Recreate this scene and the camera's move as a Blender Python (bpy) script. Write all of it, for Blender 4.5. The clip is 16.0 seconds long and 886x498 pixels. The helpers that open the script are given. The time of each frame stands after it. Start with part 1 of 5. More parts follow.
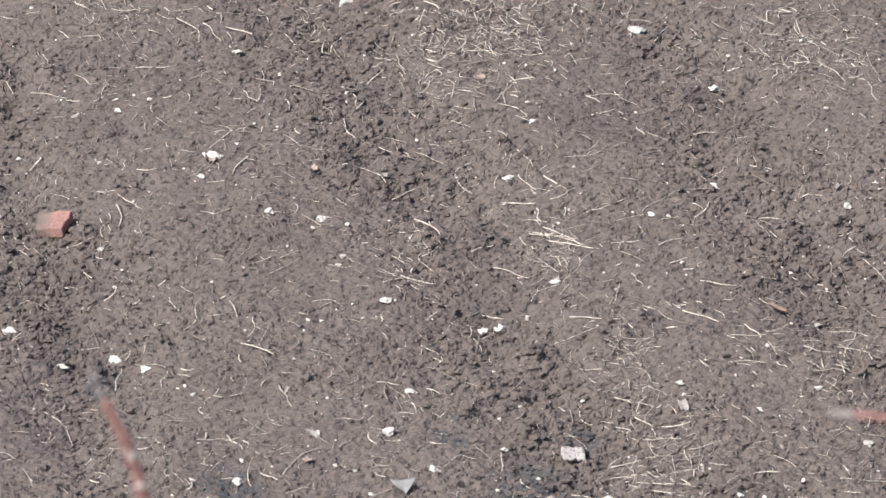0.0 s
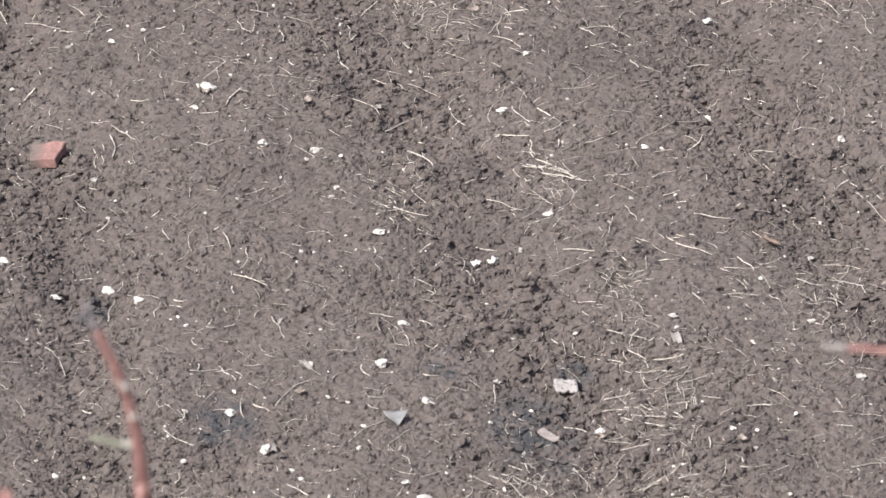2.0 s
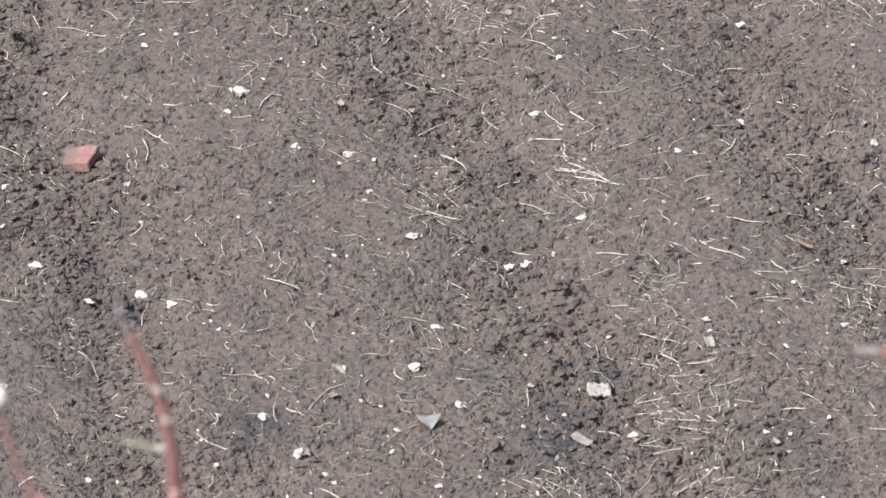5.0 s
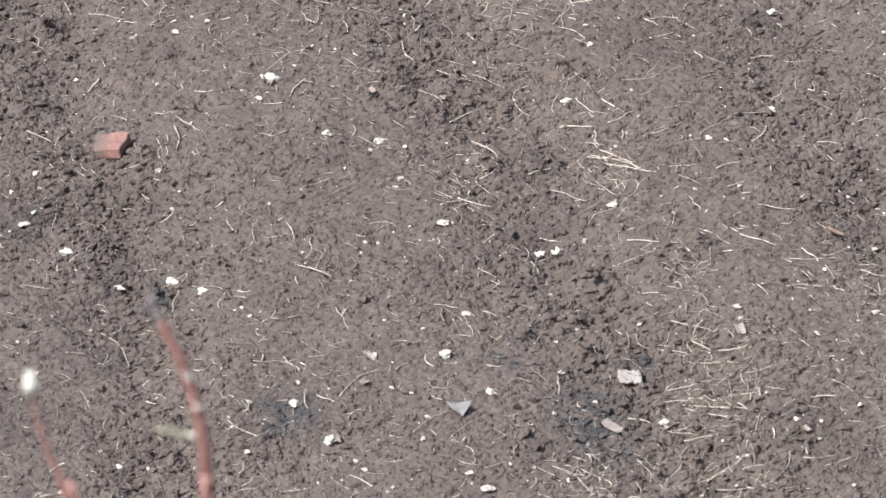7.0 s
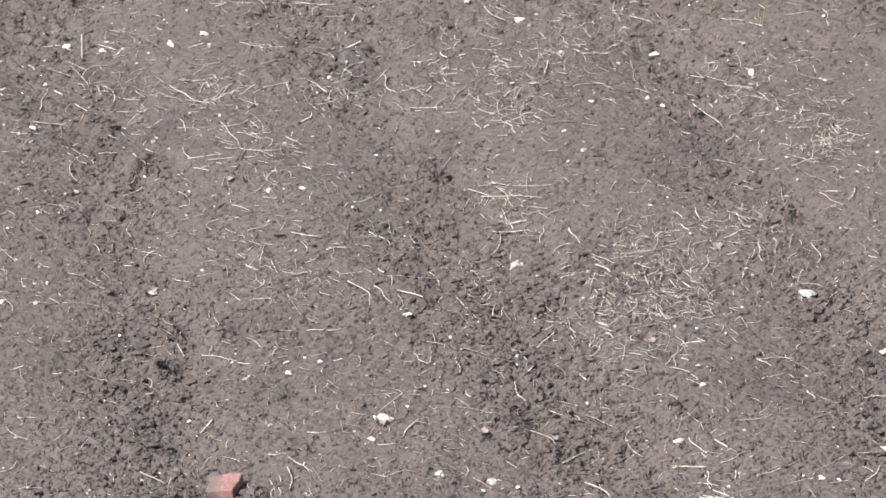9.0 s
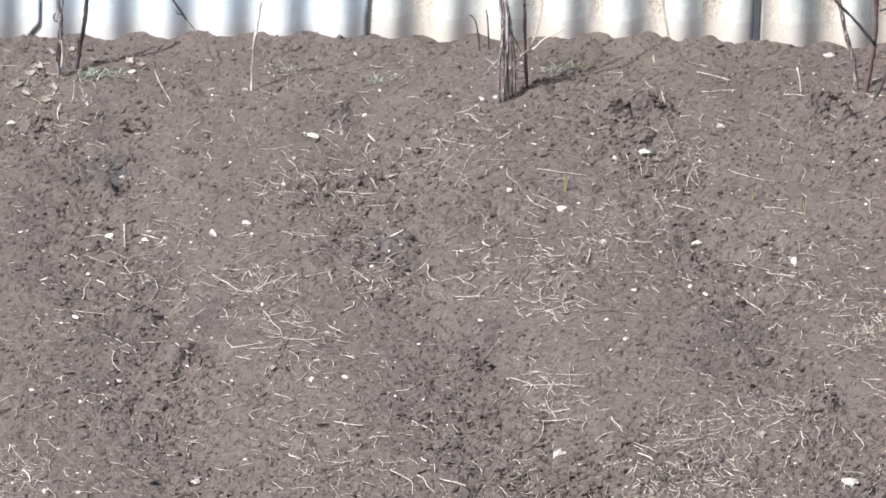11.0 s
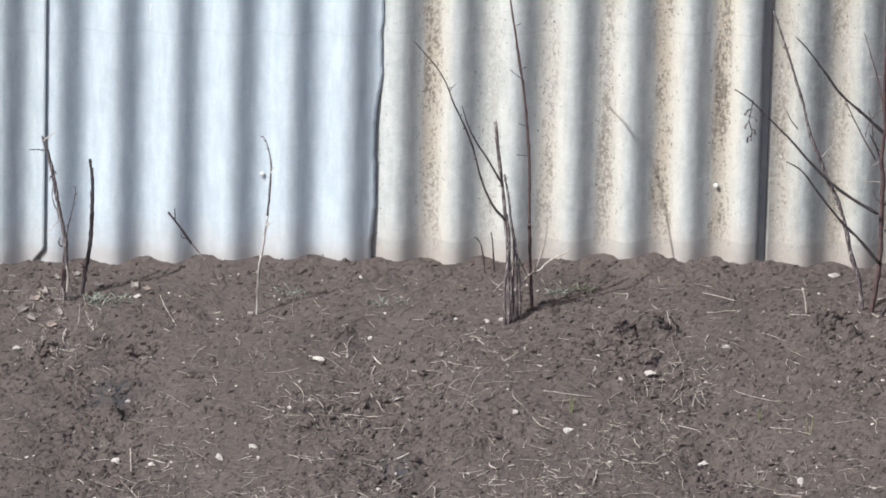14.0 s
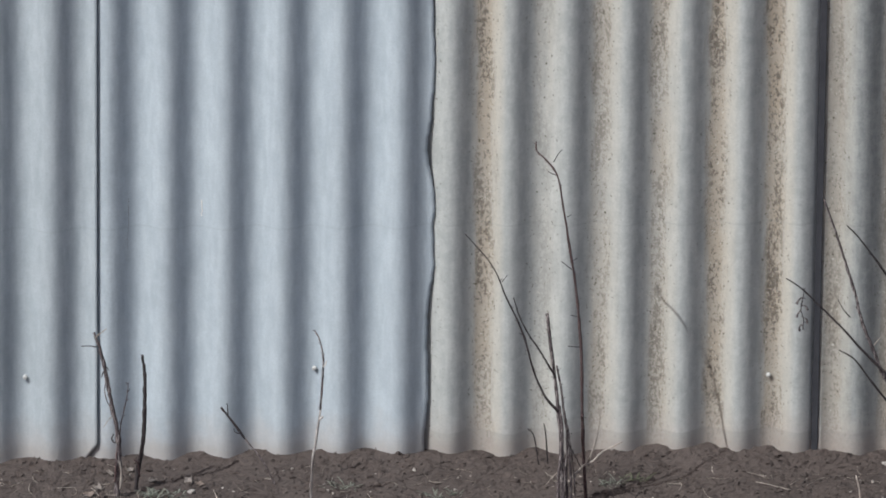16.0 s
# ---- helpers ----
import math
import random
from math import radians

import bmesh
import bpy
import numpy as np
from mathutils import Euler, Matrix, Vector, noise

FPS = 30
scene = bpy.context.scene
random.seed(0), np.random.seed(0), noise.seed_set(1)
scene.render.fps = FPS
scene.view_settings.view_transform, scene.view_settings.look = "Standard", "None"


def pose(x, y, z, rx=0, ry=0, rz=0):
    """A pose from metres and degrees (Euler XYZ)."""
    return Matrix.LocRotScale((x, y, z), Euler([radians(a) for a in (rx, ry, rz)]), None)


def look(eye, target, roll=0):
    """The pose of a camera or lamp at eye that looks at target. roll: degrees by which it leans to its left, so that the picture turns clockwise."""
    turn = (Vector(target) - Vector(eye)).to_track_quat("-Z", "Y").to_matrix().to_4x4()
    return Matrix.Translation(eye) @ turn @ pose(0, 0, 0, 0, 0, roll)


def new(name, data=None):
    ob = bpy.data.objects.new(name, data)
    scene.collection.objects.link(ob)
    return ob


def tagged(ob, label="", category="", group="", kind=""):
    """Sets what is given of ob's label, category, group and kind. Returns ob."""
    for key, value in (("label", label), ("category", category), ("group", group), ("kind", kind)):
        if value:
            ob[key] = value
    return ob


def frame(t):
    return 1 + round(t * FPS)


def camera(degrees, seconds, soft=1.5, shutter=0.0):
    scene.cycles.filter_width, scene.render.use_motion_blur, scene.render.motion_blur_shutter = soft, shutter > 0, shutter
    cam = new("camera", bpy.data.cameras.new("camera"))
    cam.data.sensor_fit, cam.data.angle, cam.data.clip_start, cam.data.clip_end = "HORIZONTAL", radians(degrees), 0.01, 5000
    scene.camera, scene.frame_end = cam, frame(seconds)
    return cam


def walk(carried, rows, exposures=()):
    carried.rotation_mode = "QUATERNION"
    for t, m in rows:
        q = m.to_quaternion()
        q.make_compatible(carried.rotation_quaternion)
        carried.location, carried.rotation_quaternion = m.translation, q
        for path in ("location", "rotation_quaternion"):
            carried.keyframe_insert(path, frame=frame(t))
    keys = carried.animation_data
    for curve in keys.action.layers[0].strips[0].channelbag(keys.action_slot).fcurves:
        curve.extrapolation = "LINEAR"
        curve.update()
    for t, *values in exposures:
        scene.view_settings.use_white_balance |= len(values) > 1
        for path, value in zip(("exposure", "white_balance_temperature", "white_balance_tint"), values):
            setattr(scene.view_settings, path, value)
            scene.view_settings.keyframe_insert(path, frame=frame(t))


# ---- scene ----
cam = camera(3.6, 16.0, soft=1.6, shutter=0.1)
cam.data.dof.use_dof = True
cam.data.dof.focus_distance = 33.6
cam.data.dof.aperture_fstop = 17.0

EYE = (0.0, -34.10, 13.09)
# seconds, pan to the right, tilt down, lean to the left, in degrees
TURNS = (
    (0.0, 1.2890, 23.6695, 1.8964),
    (0.5, 1.3003, 23.8161, 1.9197),
    (1.0, 1.3122, 23.9593, 1.8972),
    (1.5, 1.3193, 23.9849, 1.9668),
    (2.0, 1.3293, 23.9453, 2.1015),
    (2.5, 1.3448, 23.9086, 2.2894),
    (3.0, 1.3633, 23.8911, 2.2040),
    (3.5, 1.3773, 23.8888, 2.2146),
    (4.0, 1.2726, 23.8996, 2.0490),
    (4.5, 1.2065, 23.9156, 2.0001),
    (7.0, 1.0463, 23.9921, 2.0108),
    (7.5, 0.9621, 23.7716, 1.9584),
    (8.0, 0.8096, 23.3498, 1.8409),
    (8.5, 0.6443, 22.9388, 1.7581),
    (8.7, 0.5762, 22.7895, 1.7337),
    (10.8, 0.2839, 22.0118, 1.5244),
    (11.0, 0.2884, 21.8603, 1.5341),
    (11.5, 0.3157, 21.5873, 1.5651),
    (12.0, 0.3504, 21.3975, 1.5308),
    (12.5, 0.3665, 21.2546, 1.4657),
    (13.0, 0.3566, 21.1693, 1.3839),
    (13.5, 0.3180, 21.1371, 1.2493),
    (14.0, 0.2405, 20.9569, 1.1642),
    (14.5, 0.1664, 20.6738, 1.0020),
    (15.0, 0.0997, 20.4832, 0.9408),
    (15.5, 0.0540, 20.3474, 0.6857),
    (16.0, 0.0027, 20.1782, 0.4501),
)
walk(cam, [(t, pose(*EYE, 90 - tilt, 0, -pan) @ pose(0, 0, 0, 0, 0, lean)) for t, pan, tilt, lean in TURNS],
     exposures=[(0.0, 1.25, 6410, 10), (7.0, 1.25, 6410, 10), (8.7, 1.32, 6410, 10), (11.0, 1.31, 6340, 10), (11.5, 1.12, 6290, 10), (12.5, 0.90, 6250, 11), (13.5, 0.62, 6290, 11),
                (14.0, 0.62, 6320, 11), (14.5, 0.34, 6320, 11), (15.0, 0.03, 6320, 11), (15.5, -0.08, 6320, 11), (16.0, -0.14, 6320, 11)])

# ---- world and sun: high spring sun from behind the camera's left shoulder ----
SUN_UP, SUN_SIDE = 49.0, 48.0
to_sun = Vector((-math.sin(radians(SUN_SIDE)) * math.cos(radians(SUN_UP)),
                 -math.cos(radians(SUN_SIDE)) * math.cos(radians(SUN_UP)), math.sin(radians(SUN_UP))))
world = bpy.data.worlds.new("sky")
scene.world = world
world.use_nodes = True
wn = world.node_tree.nodes
sky = wn.new("ShaderNodeTexSky")
sky.sky_type, sky.sun_disc = "NISHITA", False
sky.air_density, sky.dust_density, sky.ozone_density = 0.7, 4.5, 0.5
sky.sun_elevation, sky.sun_rotation = radians(SUN_UP), math.atan2(to_sun.x, to_sun.y)
wn["Background"].inputs[1].default_value = 0.095
world.node_tree.links.new(sky.outputs[0], wn["Background"].inputs[0])
sun = new("sun", bpy.data.lights.new("sun", "SUN"))
sun.data.energy, sun.data.angle, sun.data.color = 3.68, radians(0.5), (0.960, 0.985, 0.960)
sun.matrix_world = look((0, 0, 0), -to_sun)


# ---- materials ----


class Nodes:
    """A small writer of node materials."""

    def __init__(self, name, rough=0.9, spec=0.3):
        self.mat = bpy.data.materials.new(name)
        self.mat.use_nodes = True
        self.t = self.mat.node_tree
        self.b = self.t.nodes["Principled BSDF"]
        self.b.inputs["Roughness"].default_value = rough
        self.b.inputs["Specular IOR Level"].default_value = spec
        self.co = self.t.nodes.new("ShaderNodeTexCoord").outputs["Object"]

    def link(self, a, b):
        self.t.links.new(a, b)

    def put(self, socket, v):
        if isinstance(v, (int, float)):
            socket.default_value = v
        elif isinstance(v, tuple):
            socket.default_value = (*v, 1) if len(v) == 3 else v
        else:
            self.link(v, socket)

    def math(self, op, a, b=0.0, clamp=False):
        n = self.t.nodes.new("ShaderNodeMath")
        n.operation, n.use_clamp = op, clamp
        self.put(n.inputs[0], a), self.put(n.inputs[1], b)
        return n.outputs[0]

    def scaled(self, sx, sy, sz):
        n = self.t.nodes.new("ShaderNodeMapping")
        n.inputs["Scale"].default_value = (sx, sy, sz)
        self.link(self.co, n.inputs[0])
        return n.outputs[0]

    def noise(self, scale, detail=3.0, rough=0.55, co=None):
        n = self.t.nodes.new("ShaderNodeTexNoise")
        n.inputs["Scale"].default_value, n.inputs["Detail"].default_value, n.inputs["Roughness"].default_value = scale, detail, rough
        self.link(co or self.co, n.inputs["Vector"])
        return n.outputs[0]

    def ramp(self, v, lo, hi, a=0.0, b=1.0):
        n = self.t.nodes.new("ShaderNodeMapRange")
        n.interpolation_type = "SMOOTHSTEP"
        for i, q in enumerate((v, lo, hi, a, b)):
            self.put(n.inputs[i], q)
        return n.outputs[0]

    def mix(self, fac, a, b):
        n = self.t.nodes.new("ShaderNodeMix")
        n.data_type = "RGBA"
        self.put(n.inputs[0], fac), self.put(n.inputs[6], a), self.put(n.inputs[7], b)
        return n.outputs[2]

    def axis(self, i):
        n = self.t.nodes.new("ShaderNodeSeparateXYZ")
        self.link(self.co, n.inputs[0])
        return n.outputs[i]

    def bump(self, h, distance, strength=1.0):
        n = self.t.nodes.new("ShaderNodeBump")
        n.inputs["Distance"].default_value, n.inputs["Strength"].default_value = distance, strength
        self.link(h, n.inputs["Height"])
        self.link(n.outputs[0], self.b.inputs["Normal"])

    def color(self, v):
        self.put(self.b.inputs["Base Color"], v)
        return self.mat

    def random(self):
        return self.t.nodes.new("ShaderNodeObjectInfo").outputs["Random"]

    def island(self):
        return self.t.nodes.new("ShaderNodeNewGeometry").outputs["Random Per Island"]


# old ash dug into the soil: x, y, half width
ASH = ((0.193, -5.59, 0.09), (0.873, -5.56, 0.13), (0.93, -5.68, 0.08), (0.975, -5.235, 0.06), (0.686, -5.253, 0.06), (-0.11, -4.99, 0.05), (-0.70, -0.92, 0.07), (0.03, -1.37, 0.05))

# shade of hollows among the clods, put into the soil's colour: x, y, half width
CLOD_SHADE = (
    (-0.44, -3.25, 0.13), (-0.39, -3.82, 0.11), (0.47, -3.64, 0.07), (0.74, -4.14, 0.10), (1.30, -3.23, 0.08), (-0.18, -4.84, 0.17), (-0.25, -5.19, 0.15), (-0.44, -4.57, 0.10),
    (0.16, -5.62, 0.10), (0.52, -3.28, 0.08), (-0.41, -5.63, 0.13), (-0.66, -0.93, 0.11), (-0.70, -0.60, 0.10), (0.07, -1.50, 0.10), (-0.55, -1.61, 0.11), (-0.59, -1.99, 0.11),
    (-0.41, -1.91, 0.08), (1.12, -0.48, 0.08), (-0.09, -0.52, 0.08), (0.28, -1.97, 0.10), (0.90, -1.90, 0.10), (1.19, -1.70, 0.14), (0.67, -0.47, 0.06), (0.78, -0.88, 0.07),
)


def soil_material(name="soil", loose=False):
    n = Nodes(name, 0.95, 0.15)
    c = n.mix(n.ramp(n.noise(2.2, 4), 0.35, 0.68), (0.0890, 0.0731, 0.0673), (0.0997, 0.0821, 0.0756))
    c = n.mix(n.ramp(n.noise(38.0, 4), 0.42, 0.75), c, (0.0709, 0.0565, 0.0517))
    c = n.mix(n.ramp(n.noise(3.1, 3, 0.6, n.scaled(1.0, 0.6, 1.0)), 0.54, 0.72, 0.0, 0.75), c, (0.0679, 0.0565, 0.0528))
    c = n.mix(n.ramp(n.noise(230.0, 2), 0.60, 0.76), c, (0.1241, 0.1049, 0.0969))
    broken = n.ramp(n.noise(26.0, 4, 0.65), 0.36, 0.62)

    def patches(rows, most):
        """The most of any patch at a place, broken up by clods."""
        total = 0.0
        for x, y, r in rows:
            d = n.t.nodes.new("ShaderNodeVectorMath")
            d.operation, d.inputs[1].default_value = "DISTANCE", (x, 0.5 * y, 0.0)
            n.link(n.scaled(1.0, 0.5, 0.0), d.inputs[0])
            total = n.math("MAXIMUM", n.ramp(d.outputs["Value"], 0.35 * r, 1.05 * r, most, 0.0), total)
        return n.math("MULTIPLY", total, broken)

    # darkens the colour where hollows between clods lie in shade
    c = n.mix(patches(CLOD_SHADE, 0.75), c, (0.0540, 0.0458, 0.0449))
    c = n.mix(patches(ASH, 0.95), c, (0.0418, 0.0427, 0.0472))
    if loose:
        c = n.mix(n.math("MULTIPLY", n.island(), 0.30), c, (0.0627, 0.0510, 0.0458))
    marks = n.t.nodes.new("ShaderNodeMapping")
    marks.vector_type = "TEXTURE"
    marks.inputs["Rotation"].default_value, marks.inputs["Scale"].default_value = (0, 0, radians(30)), (1.9, 1.0, 1.0)
    n.link(n.co, marks.inputs[0])
    marks = marks.outputs[0]
    n.bump(n.math("ADD", n.math("MULTIPLY", n.noise(240.0, 1, 0.5, marks), 0.35), n.noise(105.0, 2, 0.5, marks)), 0.0085, 1.0)
    return n.color(c)


def slate_material(name, base, pale, trough=None, stain=0.0, lanes=(0.8,)):
    """Corrugated fibre cement; lichen and rust-brown washings follow the troughs of a weathered sheet."""
    n = Nodes(name, 0.82, 0.3)
    streak = n.noise(1.0, 4, 0.6, n.scaled(48.0, 48.0, 9.0))
    c = n.mix(n.ramp(streak, 0.35, 0.7), base, pale)
    c = n.mix(n.ramp(n.noise(5.0, 4), 0.45, 0.75, 0.0, 0.35), c, tuple(0.8 * v for v in base))
    mottle = n.ramp(n.noise(30.0, 5, 0.75), 0.40, 0.66, 0.0, 0.25 if trough is None else 0.50)
    c = n.mix(mottle, c, tuple(1.12 * v for v in pale))
    if trough is not None:
        lane = n.math("DIVIDE", n.math("SUBTRACT", n.axis(0), trough), 0.15)
        ph = n.math("ABSOLUTE", n.math("SUBTRACT", n.math("FRACT", n.math("ADD", lane, 100.44)), 0.5))
        steps = n.t.nodes.new("ShaderNodeValToRGB")
        steps.color_ramp.interpolation = "CONSTANT"
        for i, v in enumerate(lanes):
            stop = steps.color_ramp.elements.new(i / 8 + 0.001) if i else steps.color_ramp.elements[0]
            stop.color = (v, v, v, 1)
        steps.color_ramp.elements[-1].color = (lanes[-1], lanes[-1], lanes[-1], 1)
        n.link(n.math("DIVIDE", n.math("ADD", n.math("FLOOR", n.math("ADD", lane, 0.40)), 7.0), 8.0), steps.inputs[0])
        each = n.math("MULTIPLY", steps.outputs[0], n.ramp(n.noise(1.0, 2, 0.5, n.scaled(5.0, 0.2, 2.2)), 0.3, 0.7, 0.75, 1.2))
        soft = n.math("SUBTRACT", n.noise(1.0, 4, 0.65, n.scaled(45.0, 45.0, 7.0)), 0.5)
        width = n.math("MULTIPLY", each, stain)
        wash = n.ramp(n.math("ADD", ph, n.math("MULTIPLY", soft, 0.22)), 0.07, 0.26, 1.0, 0.0)
        c = n.mix(n.math("MULTIPLY", wash, n.math("MULTIPLY", width, 0.74)), c, (0.365, 0.297, 0.222))
        cream = n.math("ABSOLUTE", n.math("SUBTRACT", n.math("FRACT", n.math("ADD", lane, 100.22)), 0.5))
        c = n.mix(n.math("MULTIPLY", n.ramp(cream, 0.03, 0.20, 1.0, 0.0), n.math("MULTIPLY", width, 0.46)), c, (0.585, 0.530, 0.435))
        core = n.ramp(n.math("ADD", ph, n.math("MULTIPLY", soft, 0.35)), 0.05, 0.24, 1.0, 0.0)
        patchy = n.ramp(n.noise(1.0, 3, 0.6, n.scaled(24.0, 24.0, 5.0)), 0.32, 0.68, 0.11, -0.04)
        speck = n.ramp(n.math("SUBTRACT", n.noise(1.0, 5, 0.75, n.scaled(135.0, 135.0, 85.0)), patchy), 0.46, 0.54)
        c = n.mix(n.math("MULTIPLY", n.math("MULTIPLY", core, speck), n.math("MULTIPLY", width, 0.80)), c, (0.113, 0.092, 0.072))
        dots = n.ramp(n.noise(1.0, 2, 0.5, n.scaled(135.0, 135.0, 95.0)), 0.665, 0.70)
        c = n.mix(n.math("MULTIPLY", dots, n.ramp(ph, 0.12, 0.42, 0.9, 0.12)), c, (0.10, 0.090, 0.060))
        crust = n.ramp(n.noise(1.0, 2, 0.5, n.scaled(170.0, 170.0, 140.0)), 0.68, 0.71)
        c = n.mix(n.math("MULTIPLY", crust, n.ramp(ph, 0.10, 0.30, 0.8, 0.0)), c, (0.62, 0.60, 0.53))
    if trough is not None:
        tide = n.math("ADD", n.axis(2), n.math("MULTIPLY", n.math("SUBTRACT", n.noise(9.0, 3), 0.5), 0.02))
        c = n.mix(n.ramp(tide, 0.046, 0.050, 0.35, 0.0), c, (0.20, 0.205, 0.20))
    foot = n.math("ADD", n.axis(2), n.math("MULTIPLY", n.math("SUBTRACT", n.noise(22.0, 4), 0.5), 0.05))
    c = n.mix(n.ramp(foot, 0.0, 0.045, 0.45, 0.0), c, (0.27, 0.225, 0.195))
    dust = n.math("ADD", n.axis(2), n.math("MULTIPLY", n.math("SUBTRACT", n.noise(14.0, 4, 0.6), 0.5), 0.16))
    c = n.mix(n.ramp(dust, 0.01, 0.13, 0.42, 0.0), c, (0.44, 0.385, 0.35))
    seam = n.math("ABSOLUTE", n.math("SUBTRACT", n.axis(2), n.math("ADD", 0.615, n.math("MULTIPLY", n.noise(6.0, 2), 0.01))))
    c = n.mix(n.ramp(seam, 0.0015, 0.0035, 0.16, 0.0), c, tuple(0.6 * v for v in base))
    c = n.mix(n.ramp(n.noise(1.0, 4, 0.7, n.scaled(160.0, 160.0, 220.0)), 0.40, 0.62, 0.0, 0.22), c, tuple(0.72 * v for v in base))
    n.bump(n.math("ADD", streak, n.noise(420.0, 2)), 0.0015, 0.5)
    return n.color(c)


def plain(name, a, b, scale, rough=0.85, spec=0.3, bump=0.0, by="random", stretch=None):
    n = Nodes(name, rough, spec)
    co = n.scaled(*stretch) if stretch else None
    c = n.mix(n.ramp(n.noise(scale, 4, 0.6, co), 0.35, 0.68), a, b)
    r = n.random() if by == "random" else n.island()
    c = n.mix(n.math("MULTIPLY", r, 0.55), c, tuple(0.55 * v for v in a))
    if bump:
        n.bump(n.noise(scale * 2, 4, 0.65, co), bump, 0.8)
    return n.color(c)


SOIL = soil_material()
CRUMB = soil_material("soil_crumbs", True)
SLATE_NEW = slate_material("slate_new", (0.421, 0.482, 0.533), (0.506, 0.572, 0.621))
SLATE_OLD = slate_material("slate_old", (0.406, 0.428, 0.426), (0.510, 0.530, 0.520), 0.846, 1.0, (0.12, 0.95, 0.35, 0.65, 0.75, 0.95, 1.05))
SLATE_OLDER = slate_material("slate_older", (0.272, 0.289, 0.289), (0.400, 0.416, 0.408), 1.149, 1.0, (0.7, 0.7, 0.7, 0.7, 0.7, 0.7, 0.8, 1.1))
SLATE_EDGE = slate_material("slate_grey", (0.390, 0.442, 0.480), (0.478, 0.532, 0.570))
BARK = plain("bark_dark", (0.030, 0.025, 0.027), (0.072, 0.058, 0.060), 140.0, 0.85, 0.3, 0.001)
BARK_RED = plain("bark_red", (0.072, 0.045, 0.046), (0.150, 0.098, 0.096), 120.0, 0.7, 0.35, 0.001)


def peeling_bark():
    """Dark bark with pale strips where it has peeled off."""
    n = Nodes("bark_grey", 0.85, 0.3)
    co = n.scaled(230.0, 230.0, 32.0)
    c = n.mix(n.ramp(n.noise(1.0, 3, 0.5, co), 0.36, 0.60), (0.042, 0.034, 0.037), (0.115, 0.093, 0.095))
    c = n.mix(n.ramp(n.noise(1.3, 3, 0.6, co), 0.52, 0.59), c, (0.32, 0.28, 0.275))
    n.bump(n.noise(2.0, 3, 0.6, co), 0.001, 0.8)
    return n.color(c)


BARK_GREY = peeling_bark()
BARK_PALE = plain("bark_pale", (0.33, 0.29, 0.26), (0.48, 0.43, 0.385), 120.0, 0.8, 0.3, 0.001)
# pale peeled bark; strong streaks also imitate the stem's lit and shaded sides
PEELED_LIT_SHADED = plain("peeled_lit_shaded", (0.15, 0.125, 0.12), (0.84, 0.80, 0.76), 1.0, 0.8, 0.3, 0.001, stretch=(150.0, 150.0, 14.0))
CANE = plain("cane_bark", (0.19, 0.090, 0.080), (0.33, 0.175, 0.152), 40.0, 0.55, 0.4, 0.001)


def straw_material():
    """Pale dry straw; each piece bleached or rotted to its own shade."""
    n = Nodes("straw", 0.8, 0.25)
    c = n.mix(n.ramp(n.noise(90.0, 3), 0.35, 0.68), (0.30, 0.26, 0.225), (0.54, 0.485, 0.43))
    c = n.mix(n.ramp(n.island(), 0.12, 0.98, 0.0, 0.90), c, (0.115, 0.095, 0.083))
    return n.color(c)


STRAW = straw_material()
STALK = plain("dry_stalk", (0.31, 0.268, 0.235), (0.50, 0.45, 0.40), 70.0, 0.75, 0.3)
STONE = plain("limestone", (0.42, 0.385, 0.355), (0.63, 0.59, 0.55), 90.0, 0.85, 0.3, 0.002)
LIME = plain("lime", (0.80, 0.80, 0.78), (0.88, 0.88, 0.86), 60.0)
CHIP = plain("chips", (0.27, 0.238, 0.215), (0.60, 0.555, 0.51), 90.0, 0.85, 0.3, by="island")


def caked_brick():
    """Broken brick, its sunk end caked with soil."""
    n = Nodes("brick_red", 0.9, 0.2)
    c = n.mix(n.ramp(n.noise(110.0, 4, 0.6), 0.35, 0.68), (0.170, 0.092, 0.082), (0.225, 0.130, 0.116))
    cake = n.math("ADD", n.axis(0), n.math("MULTIPLY", n.math("SUBTRACT", n.noise(45.0, 4, 0.6), 0.5), 0.05))
    c = n.mix(n.ramp(cake, -0.030, 0.012, 0.85, 0.0), c, (0.105, 0.085, 0.077))
    n.bump(n.noise(220.0, 4, 0.65), 0.002, 0.8)
    return n.color(c)


BRICK = caked_brick()
BARK_CHIP = plain("old_bark_chip", (0.15, 0.125, 0.118), (0.23, 0.195, 0.182), 120.0, 0.85, 0.3, 0.001)


def shard_material():
    n = Nodes("shard_beige", 0.85, 0.3)
    c = n.mix(n.ramp(n.noise(60.0, 4), 0.35, 0.68), (0.225, 0.205, 0.195), (0.295, 0.268, 0.252))
    c = n.mix(n.ramp(n.noise(150.0, 1), 0.60, 0.64), c, (0.075, 0.065, 0.065))
    n.bump(n.noise(240.0, 4), 0.001, 0.8)
    return n.color(c)


SHARD = shard_material()
FILM = plain("grey_plastic", (0.15, 0.144, 0.143), (0.20, 0.194, 0.193), 40.0, 0.7, 0.3)
LEAF_GREY = plain("grey_dry_leaf", (0.175, 0.153, 0.143), (0.285, 0.252, 0.236), 150.0, 0.85, 0.2, 0.002)
LEAF_BROWN = plain("brown_dry_leaf", (0.18, 0.142, 0.122), (0.29, 0.238, 0.21), 150.0, 0.85, 0.2, 0.002)
LEAF_PALE = plain("pale_dry_leaf", (0.19, 0.165, 0.15), (0.31, 0.275, 0.252), 150.0, 0.85, 0.2, 0.002)
LEAF_DRY = plain("dry_leaf", (0.155, 0.108, 0.085), (0.225, 0.165, 0.132), 90.0, 0.8, 0.3)
